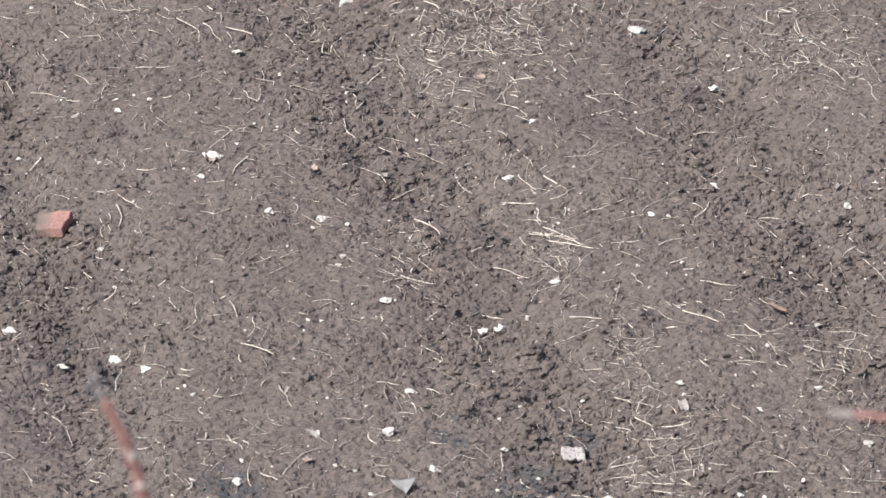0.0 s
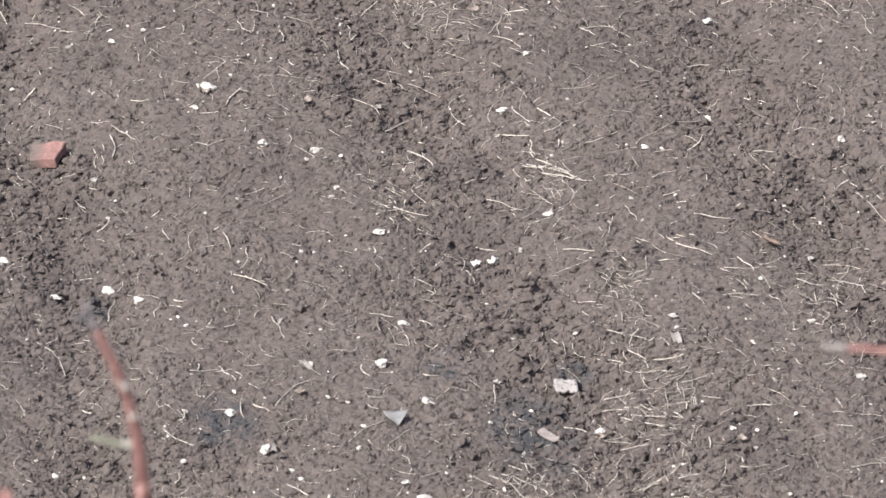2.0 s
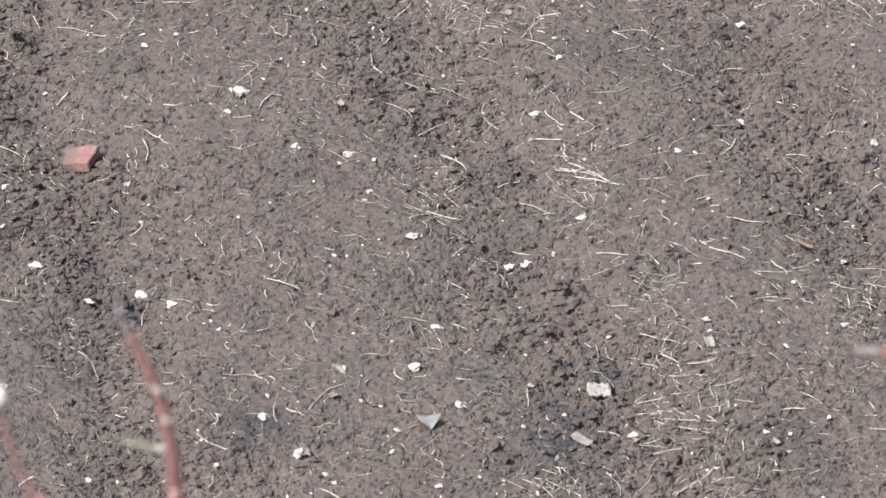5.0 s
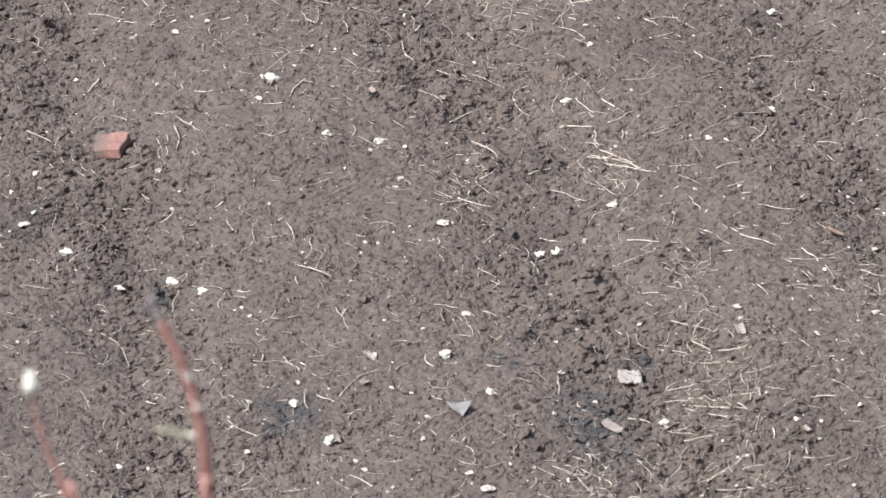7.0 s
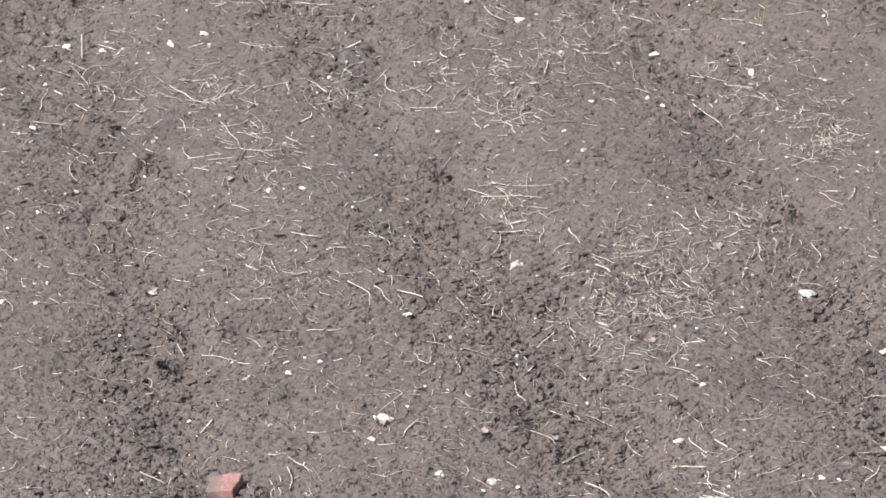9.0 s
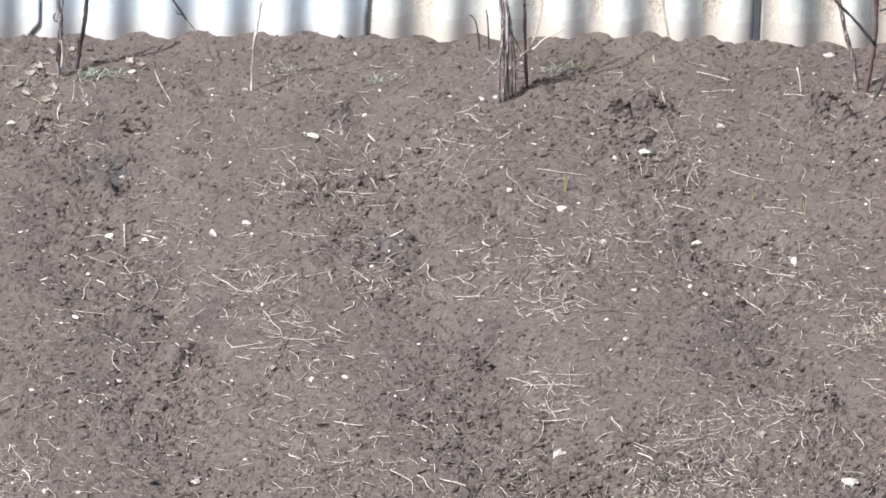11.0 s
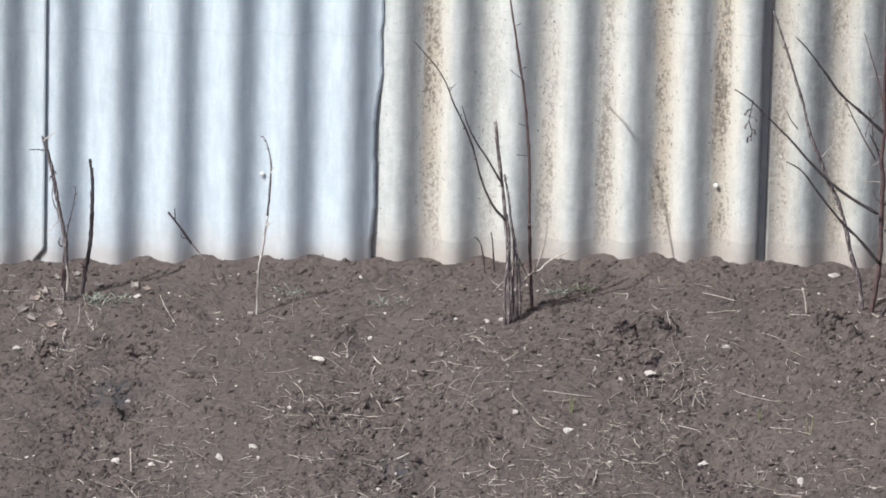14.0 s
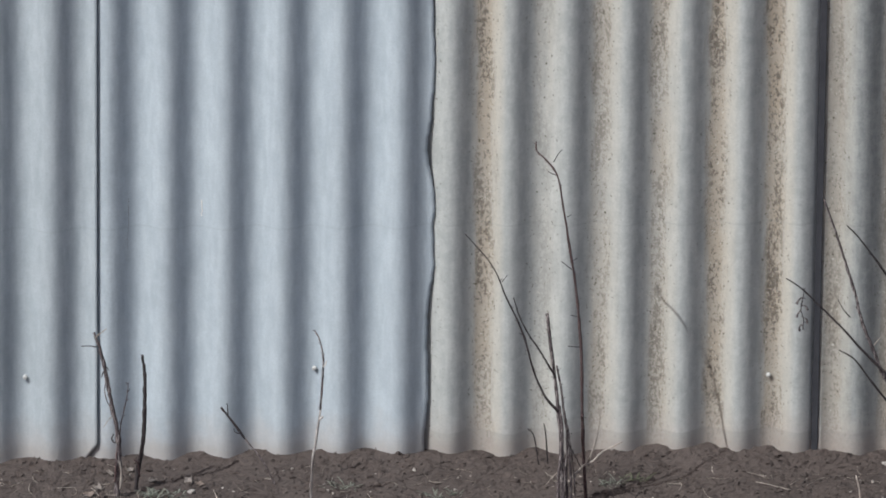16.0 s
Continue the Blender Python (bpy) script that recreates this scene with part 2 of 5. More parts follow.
GREEN = plain("young_leaf", (0.105, 0.118, 0.072), (0.175, 0.185, 0.12), 130.0, 0.6, 0.4)
GRASS = plain("young_grass", (0.155, 0.165, 0.075), (0.225, 0.23, 0.115), 130.0, 0.6, 0.4)
GREEN_GREY = plain("grey_leaf", (0.185, 0.20, 0.165), (0.30, 0.315, 0.265), 130.0, 0.7, 0.3)
STEEL = plain("galvanised", (0.62, 0.62, 0.60), (0.75, 0.75, 0.73), 200.0, 0.4, 0.5)
# dark tone standing for the shadow of a sheet's edge at the joint
JOINT_SHADE = plain("joint_shade", (0.055, 0.057, 0.067), (0.072, 0.074, 0.085), 25.0, 0.6, 0.3)
OLIVE = plain("olive_bark", (0.17, 0.165, 0.125), (0.24, 0.23, 0.18), 60.0, 0.7, 0.3)
BUD = plain("pale_bud", (0.42, 0.40, 0.36), (0.54, 0.52, 0.47), 60.0, 0.7, 0.3)


# ---- mesh helpers ----


def mesh(name, verts, faces, material, smooth=True):
    me = bpy.data.meshes.new(name)
    me.from_pydata(verts if isinstance(verts, list) else verts.tolist(), [], faces if isinstance(faces, list) else faces.tolist())
    me.materials.append(material)
    if smooth:
        me.shade_smooth()
    return me


def part(name, me, parent, label=""):
    ob = new(name, me)
    ob.parent = parent
    return tagged(ob, label)


def spline(points, steps=5):
    """A smooth line through the points."""
    p = [Vector(q) for q in points]
    p = [2 * p[0] - p[1]] + p + [2 * p[-1] - p[-2]]
    out = []
    for i in range(1, len(p) - 2):
        for k in range(steps):
            t = k / steps
            a, b, c, d = p[i - 1], p[i], p[i + 1], p[i + 2]
            out.append(0.5 * (2 * b + (c - a) * t + (2 * a - 5 * b + 4 * c - d) * t * t + (3 * b - 3 * c + d - a) * t ** 3))
    return out + [p[-2]]


def tube(points, r0, r1, sides=7, steps=5, knots=0.0, seed=0):
    """Verts and faces of a tapered round twig along the points, slightly knotty."""
    rnd = random.Random(seed)
    line = spline(points, steps) if len(points) > 2 else [Vector(points[0]).lerp(Vector(points[1]), k / 3) for k in range(4)]
    verts, faces = [], []
    n = len(line)
    for i, q in enumerate(line):
        d = (line[min(i + 1, n - 1)] - line[max(i - 1, 0)]).normalized()
        u = d.cross(Vector((0.3, 1, 0.2))).normalized()
        w = d.cross(u)
        r = (r0 + (r1 - r0) * i / (n - 1)) * (1 + knots * rnd.uniform(-0.5, 1.0))
        o = q + knots * 0.5 * r0 * Vector((rnd.uniform(-1, 1), rnd.uniform(-1, 1), 0))
        for k in range(sides):
            a = 2 * math.pi * k / sides
            verts.append(tuple(o + r * (math.cos(a) * u + math.sin(a) * w)))
        if i:
            b = (i - 1) * sides
            faces += [(b + k, b + (k + 1) % sides, b + sides + (k + 1) % sides, b + sides + k) for k in range(sides)]
    faces += [tuple(range(sides - 1, -1, -1)), tuple(range((n - 1) * sides, n * sides))]
    return verts, faces


# ---- the dug soil ----


def lattice(ix, iy, seed):
    h = (ix.astype(np.int64) * 374761393 + iy.astype(np.int64) * 668265263 + seed * 1442695041) & 0xFFFFFFFF
    h = ((h ^ (h >> 13)) * 1274126177) & 0xFFFFFFFF
    h = ((h ^ (h >> 16)) * 2246822519) & 0xFFFFFFFF
    return ((h ^ (h >> 15)) & 0xFFFFFF) / 8388607.5 - 1.0


def waves(x, y, size, seed):
    """Smooth noise from -1 to 1 with features of that size in metres, its lattice turned by the seed."""
    a = seed * 1.37
    u, v = (x * math.cos(a) + y * math.sin(a)) / size + seed * 17.3, (y * math.cos(a) - x * math.sin(a)) / size - seed * 9.1
    iu, iv = np.floor(u), np.floor(v)
    fu, fv = u - iu, v - iv
    su, sv = fu * fu * fu * (fu * (fu * 6 - 15) + 10), fv * fv * fv * (fv * (fv * 6 - 15) + 10)
    p, q = lattice(iu, iv, seed), lattice(iu + 1, iv, seed)
    r, s = lattice(iu, iv + 1, seed), lattice(iu + 1, iv + 1, seed)
    return (p + (q - p) * su) * (1 - sv) + (r + (s - r) * su) * sv


FENCE_SKEW = 0.035          # the fence runs slightly away towards +x
CLODS = (
    (0.77, -4.14, 0.050), (1.26, -3.25, 0.043), (1.40, -3.58, 0.043), (0.45, -3.64, 0.037), (0.02, -4.81, 0.036), (-0.12, -4.97, 0.046),
    (1.59, -3.99, 0.042), (1.65, -4.33, 0.037), (0.59, -3.29, 0.038), (0.81, -3.60, 0.032), (-0.25, -3.24, 0.043), (1.12, -4.63, 0.052),
    (0.89, -4.80, 0.062), (0.52, -2.97, 0.043), (1.38, -3.16, 0.038), (-0.06, -3.92, 0.037), (0.70, -5.13, 0.041), (0.85, -5.21, 0.046),
    (0.06, -1.38, 0.045), (1.13, -0.45, 0.064), (0.40, -0.38, 0.036), (-0.11, -0.50, 0.040), (-0.87, -0.65, 0.046), (-0.64, -0.65, 0.046),
    (-0.50, -0.41, 0.041), (0.69, -0.46, 0.058), (-0.59, -1.89, 0.067), (0.23, -2.13, 0.050), (0.07, -1.59, 0.045), (-0.46, -2.18, 0.061),
)
CLODS_MORE = (
    (-0.53, -2.26, 0.055), (1.09, -2.33, 0.050), (0.44, -2.98, 0.054), (0.53, -2.83, 0.033), (-0.41, -3.20, 0.065), (-0.41, -3.44, 0.064),
    (-0.34, -4.14, 0.031), (-0.53, -4.13, 0.031), (0.61, -0.51, 0.048), (0.71, -0.46, 0.040),
    (1.17, -0.45, 0.060), (1.31, -0.43, 0.060), (0.14, -0.40, 0.035), (-0.69, -1.05, 0.045), (-0.18, -2.70, 0.035), (1.08, -2.35, 0.050),
    (-0.16, -4.16, 0.035), (-0.25, -4.72, 0.060), (1.05, -4.70, 0.055),
)


def furrows(x, y):
    """Depth of the furrows (0 to 1) and how cloddy the soil is."""
    wob = 0.05 * waves(x, y, 0.45, 3) + 0.02 * waves(x, y, 0.16, 4)
    dip, rough = np.zeros_like(x), np.zeros_like(x)
    for x0, slope in ((-1.66, -0.125), (-0.81, -0.125), (-0.28, -0.235), (0.54, -0.235), (1.25, -0.235), (2.0, -0.235)):
        d = x - (x0 + slope * y) - wob
        dip = dip + np.exp(-(d / 0.16) ** 2)
        rough = rough + np.exp(-((d + 0.02) / 0.16) ** 2)
    near = 1 / (1 + np.exp((y + 0.75) / 0.12))
    dip = dip * near
    patch = waves(x, y, 0.6, 5) * 0.6 + waves(x, y, 0.25, 6) * 0.5
    far = np.clip((y + 3.6) / 2.2, 0, 1)
    rough = np.clip(0.36 + 0.58 * rough * (0.45 + 0.55 * near) * (1 - 0.30 * far) + (0.50 - 0.06 * far) * patch, 0.16, 1.25)
    return dip, rough


def crevices(x, y, size, width, seed):
    """0 to 1 along a broken net of crevices between crumbs of that size."""
    u, v = x + 0.25 * size * waves(x, y, 0.6 * size, seed + 50), y + 0.25 * size * waves(x, y, 0.6 * size, seed + 51)
    c = np.clip(1 - np.abs(waves(u, 0.8 * v, size, seed)) / width, 0, 1)
    return c * c * (3 - 2 * c)


def pits(x, y, size, level, seed):
    """0 to 1 in separate small hollows."""
    c = np.clip((waves(x, y, size, seed) - level) / 0.16, 0, 1)
    return c * c * (3 - 2 * c)


def domes(x, y, size, seed, share=0.8):
    """Rounded crumbs of mixed sizes, one to a cell of that size at most: their height in cells."""
    u, v = x / size + 0.35 * waves(x, y, 2.3 * size, seed + 40), y / size + 0.35 * waves(x, y, 2.3 * size, seed + 41)
    iu, iv = np.floor(u), np.floor(v)
    top = np.zeros_like(u)
    for a in (-1, 0, 1):
        for b in (-1, 0, 1):
            cu, cv = iu + a, iv + b
            r = 0.46 + 0.22 * lattice(cu, cv, seed + 2)
            d2 = ((u - cu - 0.5 - 0.38 * lattice(cu, cv, seed)) ** 2 + (v - cv - 0.5 - 0.38 * lattice(cu, cv, seed + 1)) ** 2) / (r * r)
            grown_here = lattice(cu, cv, seed + 3) < 2 * share - 1
            top = np.maximum(top, np.where(grown_here, r * np.sqrt(np.clip(1 - d2, 0, 1)), 0))
    return top


def raked(x, y):
    """Places turned and squeezed along the rake's marks, so that what is round there is drawn out on the soil."""
    return 0.58 * (x * 0.86 + y * 0.51), y * 0.86 - x * 0.51


def height(x, y):
    """The soil's height above its mean level at the fence."""
    dip, rough = furrows(x, y)
    calm = 1 / (1 + np.exp((np.maximum(np.abs(x - 0.3) - 3.5, np.abs(y + 3.0) - 5.5)) / 0.4))
    h = 0.010 * waves(x, y, 0.55, 11) + 0.007 * waves(x, y, 0.22, 12) + 0.004 * waves(x, y, 0.09, 19) - 0.028 * dip - 0.0035
    h = calm * h + (1 - calm) * 0.02 * waves(x, y, 7.0, 26)
    for cx, cy, r in CLODS + CLODS_MORE:
        d2 = ((x - cx) / r) ** 2 + ((y - cy) / (1.15 * r)) ** 2
        lump = np.exp(-d2 * d2)
        rough = rough + 0.35 * lump
        h = h + lump * r * (0.32 + 0.24 * waves(x, y, 0.040, 21))
        dx2 = ((x - cx - 1.0 * r) / (0.6 * r)) ** 2 + ((y - cy - 0.5 * r) / (0.8 * r)) ** 2
        h = h - np.exp(-dx2) * 0.30 * r
    u, v = raked(x, y)
    coarse = np.clip(1.35 * rough - 0.50, 0, 1.1)
    h = h + calm * coarse * (0.016 * np.abs(waves(x, y, 0.105, 13)) + 0.011 * waves(u, v, 0.042, 14))
    h = h - calm * coarse * (0.009 * crevices(u, v, 0.046, 0.22, 15) + 0.008 * pits(u, v, 0.022, 0.36, 28))
    fine = calm * (1 - 0.58 * np.clip((y + 3.8) / 2.4, 0, 1))
    grit = np.clip(1.3 * rough - 0.12, 0, 1)
    h = h + fine * (0.0030 * waves(u, v, 0.026, 18) + (0.75 + 0.25 * grit) * 0.0030 * waves(u, v, 0.0165, 16))
    h = h - fine * grit * 0.0040 * crevices(u, v, 0.025, 0.20, 24)
    h = h - fine * ((0.80 + 0.20 * grit) * 0.0070 * pits(u, v, 0.0175, 0.36, 23) + (0.6 + 0.4 * grit) * 0.0030 * pits(u, v, 0.0105, 0.38, 27))
    h = h + fine * 0.0085 * (0.60 + 0.40 * grit) * (domes(x, y, 0.0185, 61) - 0.30)
    h = h + calm * coarse * 0.013 * (domes(x, y, 0.036, 71, 0.6) - 0.22)
    h = h - calm * coarse * 0.013 * pits(x, y, 0.052, 0.42, 29)
    # soil heaped into the troughs along the fence foot
    f = y - FENCE_SKEW * x
    h = h + 0.016 * np.exp(-((f - 0.04) / 0.07) ** 2) * (0.5 + 0.5 * waves(x, y * 0, 0.07, 22)) - 0.010 * np.exp(-((f + 0.05) / 0.2) ** 2)
    return h


def grown(lo, hi, step, far):
    """Even steps from lo to hi, then growing steps out to the far distance."""
    inner = np.arange(lo, hi + step / 2, step)
    out, d, s = [], 0.0, step
    while d < far:
        s *= 1.22
        d += s
        out.append(d)
    return np.concatenate([lo - np.array(out[::-1]), inner, hi + np.array(out)])


def build_ground():
    gx, gy = grown(-1.22, 1.52, 0.0036, 400.0), grown(-6.30, 0.12, 0.0058, 400.0)
    X, Y = np.meshgrid(gx, gy)
    X = X - 0.1 * np.clip(Y, -8.0, 2.0)
    Z = height(X, Y)
    nx, ny = len(gx), len(gy)
    co = np.stack([X, Y, Z], -1).reshape(-1, 3).astype(np.float32)
    i = (np.arange(ny - 1)[:, None] * nx + np.arange(nx - 1)[None, :]).ravel()
    quad = np.stack([i, i + 1, i + nx + 1, i + nx], -1).astype(np.int32)
    me = bpy.data.meshes.new("ground")
    me.vertices.add(len(co))
    me.vertices.foreach_set("co", co.ravel())
    me.loops.add(quad.size)
    me.loops.foreach_set("vertex_index", quad.ravel())
    me.polygons.add(len(quad))
    me.polygons.foreach_set("loop_start", np.arange(0, quad.size, 4, dtype=np.int32))
    me.update(calc_edges=True)
    me.materials.append(SOIL)
    me.shade_flat()
    tagged(new("ground", me), "dug grey-brown garden soil with crumbly clods and furrows", "soil", kind="structure")


build_ground()


REST = np.array([(a, b) for a in (-0.018, -0.009, 0.0, 0.009, 0.018) for b in (-0.024, -0.012, 0.0, 0.012, 0.024)])


def ground_z(x, y):
    """The height on which a small thing rests: the crumbs' tops, not the pits between them."""
    return float(np.percentile(height(x + REST[:, 0], y + REST[:, 1]), 60))


# ---- loose crumbs and clods ----
CUBE = np.array([(a, b, c) for a in (-1, 1) for b in (-1, 1) for c in (-1, 1)], float) * 0.5
CAPS = np.array([(0, 0, 0.75), (0, 0, -0.75), (0.75, 0, 0), (-0.75, 0, 0), (0, 0.75, 0), (0, -0.75, 0)])
LUMP = np.concatenate([CUBE, CAPS])
LUMP_FACES = np.array([(c, q[k], q[(k + 1) % 4]) for c, q in ((8, (1, 5, 7, 3)), (9, (0, 2, 6, 4)), (10, (4, 6, 7, 5)), (11, (0, 1, 3, 2)), (12, (2, 3, 7, 6)), (13, (0, 4, 5, 1))) for k in range(4)])
GRAIN = CAPS / 0.75 * 0.6
GRAIN_FACES = np.array([(0, 2, 4), (0, 4, 3), (0, 3, 5), (0, 5, 2), (1, 4, 2), (1, 3, 4), (1, 5, 3), (1, 2, 5)])


def lumps(name, x, y, s, sink, flat, seed, material, smooth=False, small=False, long=1.4, turned=1.0):
    """Many small irregular lumps of size s that lie on the soil, sunk by a share of their size, drawn out along the rake's marks."""
    rs = np.random.RandomState(seed)
    base, tri = (GRAIN, GRAIN_FACES) if small else (LUMP, LUMP_FACES)
    n, m = len(x), len(base)
    z = height(x, y) + s * (0.5 * flat - sink)
    v = base[None] * rs.uniform(0.55, 1.35, (n, m, 1)) + rs.uniform(-0.16, 0.16, (n, m, 3))
    v = v * s[:, None, None] * np.stack([rs.uniform(0.9, long, n), np.full(n, 0.9), flat * rs.uniform(0.7, 1.3, n)], -1)[:, None, :]
    a, t = (1.0 + turned * rs.uniform(-3.14, 3.14, n))[:, None], rs.uniform(-0.45, 0.45, n)[:, None]
    vy, vz = v[..., 1] * np.cos(t) - v[..., 2] * np.sin(t), v[..., 1] * np.sin(t) + v[..., 2] * np.cos(t)
    vx, vy = v[..., 0] * np.cos(a) - vy * np.sin(a), v[..., 0] * np.sin(a) + vy * np.cos(a)
    v = np.stack([vx + x[:, None], vy + y[:, None], vz + z[:, None]], -1).reshape(-1, 3)
    f = (np.arange(n)[:, None, None] * m + tri[None]).reshape(-1, 3)
    return mesh(name, v, f, material, smooth)


def scatter_crumbs():
    rs = np.random.RandomState(41)
    n = 98000
    y = rs.uniform(-6.3, 0.02, n)
    x = rs.uniform(-1.22, 1.52, n) - 0.1 * y
    _, rough = furrows(x, y)
    keep = rs.uniform(0, 1, n) < (0.20 + 0.62 * rough) * (1 - 0.50 * np.clip((y + 3.4) / 2.4, 0, 1) * (1 - 0.8 * np.clip((y + 1.1) / 0.5, 0, 1)))
    x, y, rough = x[keep], y[keep], rough[keep]
    settled = np.clip((y + 3.4) / 2.4, 0, 1) * (1 - 0.8 * np.clip((y + 1.1) / 0.5, 0, 1))
    s = np.clip(rs.lognormal(-4.92, 0.40, len(x)) * (0.60 + 0.65 * rough) * (1 - 0.20 * settled), 0.0033, 0.0145)
    big = s > 0.0122
    me = lumps("soil_crumbs", x[~big], y[~big], s[~big], 0.17, 0.68, 42, CRUMB, False, True, 2.0, 0.22)
    tagged(new("soil_crumbs", me), "fine loose crumbs of grey-brown soil", "soil", kind="stuff")
    xs, ys, ss = [x[big]], [y[big]], [s[big]]
    for cx, cy, r in CLODS + CLODS_MORE:
        k = int(8 + 330 * r)
        xs.append(rs.normal(cx, 0.7 * r, k))
        ys.append(rs.normal(cy, 0.9 * r, k))
        ss.append(np.clip(rs.lognormal(-4.75, 0.40, k), 0.005, 0.018))
    me = lumps("soil_clods", np.concatenate(xs), np.concatenate(ys), np.concatenate(ss), 0.31, 0.64, 43, CRUMB)
    tagged(new("soil_clods", me), "loose clods of grey-brown dug soil", "soil", kind="stuff")


scatter_crumbs()


# ---- the corrugated fence ----
PITCH, WAVE, TOP, THICK = 0.15, 0.0189, 1.75, 0.006


def profile(x, trough):
    """Depth of the corrugation at x."""
    a = 2 * math.pi * (x - trough) / PITCH
    return WAVE * (math.cos(a) - 0.012 * math.cos(3 * a))


def sheet_mesh(x0, x1, trough, back, left=None, right=None):
    """One corrugated sheet from x0 to x1, a trough at that x; left and right bend its edges by height."""
    cols, rows = max(8, int((x1 - x0) / PITCH * 16)), 260 if right is ragged else 130
    verts = []
    for side in (0.0, THICK):
        for j in range(rows + 1):
            z = -0.06 + (TOP + 0.06) * (j / rows) ** 1.25
            a = x0 + (left(z) if left else 0.0)
            b = x1 + (right(z) if right else 0.0)
            for i in range(cols + 1):
                x = a + (b - a) * i / cols
                warp = 0.0016 * math.sin(3.1 * z + 7 * x) + 0.001 * math.sin(11 * x + 2 * z)
                y = FENCE_SKEW * x + back + side + warp + profile(x, trough)
                verts.append((x, y, z))
    m, size = cols + 1, (cols + 1) * (rows + 1)
    faces = []
    for j in range(rows):
        for i in range(cols):
            k = j * m + i
            faces.append((k, k + 1, k + m + 1, k + m))
            faces.append((size + k, size + k + m, size + k + m + 1, size + k + 1))
        k = j * m
        faces.append((k, k + m, size + k + m, size + k))
        k += cols
        faces.append((k, size + k, size + k + m, k + m))
    for i in range(cols):
        k = rows * m + i
        faces.append((k, k + 1, size + k + 1, size + k))
        faces.append((i, size + i, size + i + 1, i + 1))
    return verts, faces


RAGGED = ((-0.1, -0.020), (0.011, -0.019), (0.053, -0.016), (0.10, -0.009), (0.19, -0.008), (0.26, -0.011), (0.33, -0.010), (0.40, -0.009), (0.435, -0.006), (0.465, 0.001),
          (0.51, 0.004), (0.55, 0.005), (0.617, 0.002), (0.65, 0.005), (0.685, 0.003), (0.714, 0.004), (0.752, -0.004), (0.786, -0.010), (0.82, -0.012), (0.887, -0.008),
          (0.93, -0.004), (0.98, -0.002), (1.015, 0.002), (1.06, 0.003), (1.3, -0.004), (1.75, 0.002))


def ragged(z):
    """How far the broken edge runs in or out at that height."""
    q = np.array([z])
    return float(np.interp(z, *zip(*RAGGED)) + 0.0020 * waves(q, q * 0, 0.030, 33)[0] + 0.0018 * waves(q, q * 0, 0.014, 34)[0])


def hooked(z):
    return -0.65 * max(0.0, 0.028 - z)


fence = tagged(new("fence"), "corrugated fibre-cement sheet fence, pale grey with brown stains", "fence", kind="structure")
SHEETS = (
    (-2.90, -1.80, -2.125, 0.010, SLATE_OLD, None, None, "weathered grey sheet"),
    (-1.88, -0.889, -1.081, -0.016, SLATE_EDGE, None, hooked, "grey corrugated sheet with a hooked edge"),
    (-0.98, -0.026, -0.334, 0.0, SLATE_NEW, None, ragged, "clean blue-grey corrugated sheet with a ragged edge"),
    (-0.11, 0.963, 0.846, 0.0185, SLATE_OLD, None, lambda z: 0.005 * (z - 0.6), "cream-grey corrugated sheet with brown lichen stains"),
    (0.9805, 2.02, 1.149, 0.004, SLATE_OLDER, lambda z: 0.005 * (z - 0.6), None, "weathered grey sheet with brown lichen stains"),
    (1.93, 3.00, 2.096, 0.055, SLATE_OLD, None, None, "weathered grey sheet"),
)
sheets = []
for x0, x1, trough, back, mat, lf, rt, label in SHEETS:
    v, fc = sheet_mesh(x0, x1, trough, back, lf, rt)
    sheets.append(part("sheet", mesh("sheet", v, fc, mat), fence, label))


def nail_mesh():
    """A roofing nail: a domed head on a soft washer."""
    bm = bmesh.new()
    prof = ((0.0045, 0.0), (0.0045, 0.0055), (0.0066, 0.0060), (0.0062, 0.0085), (0.0040, 0.0105), (0.0, 0.0112))
    rings = [[bm.verts.new((r * math.cos(a), -h, r * math.sin(a))) for a in (2 * math.pi * k / 12 for k in range(12))] for r, h in prof[:-1]]
    tip = bm.verts.new((0, -prof[-1][1], 0))
    for a, b in zip(rings, rings[1:]):
        for k in range(12):
            bm.faces.new((a[k], a[(k + 1) % 12], b[(k + 1) % 12], b[k]))
    for k in range(12):
        bm.faces.new((rings[-1][k], rings[-1][(k + 1) % 12], tip))
    bm.normal_update()
    me = bpy.data.meshes.new("nail")
    bm.to_mesh(me)
    bm.free()
    me.materials.append(STEEL)
    return me


def shade_strip_mesh():
    """A strip behind the open joint, with folded edges, dark as the sheet edge's shadow."""
    prof = ((0.958, 0.046), (0.958, 0.022), (0.9636, 0.022), (0.9642, 0.0135), (0.9790, 0.0135), (0.9798, 0.015), (0.9798, 0.046))
    verts, faces = [], []
    n, rows = len(prof), 12
    for j in range(rows + 1):
        z = -0.1 + (TOP + 0.08) * j / rows
        for x, y in prof:
            x = x + 0.005 * (z - 0.6)
            verts.append((x, FENCE_SKEW * x + y + 0.0006 * math.sin(5 * z), z))
        if j:
            b = (j - 1) * n
            faces += [(b + k, b + (k + 1) % n, b + n + (k + 1) % n, b + n + k) for k in range(n)]
    faces += [tuple(range(n)), tuple(range(rows * n, rows * n + n))]
    return mesh("post", verts, faces, JOINT_SHADE, False)


part("post", shade_strip_mesh(), fence, "dark strip standing for the sheet edge's shadow in the joint")


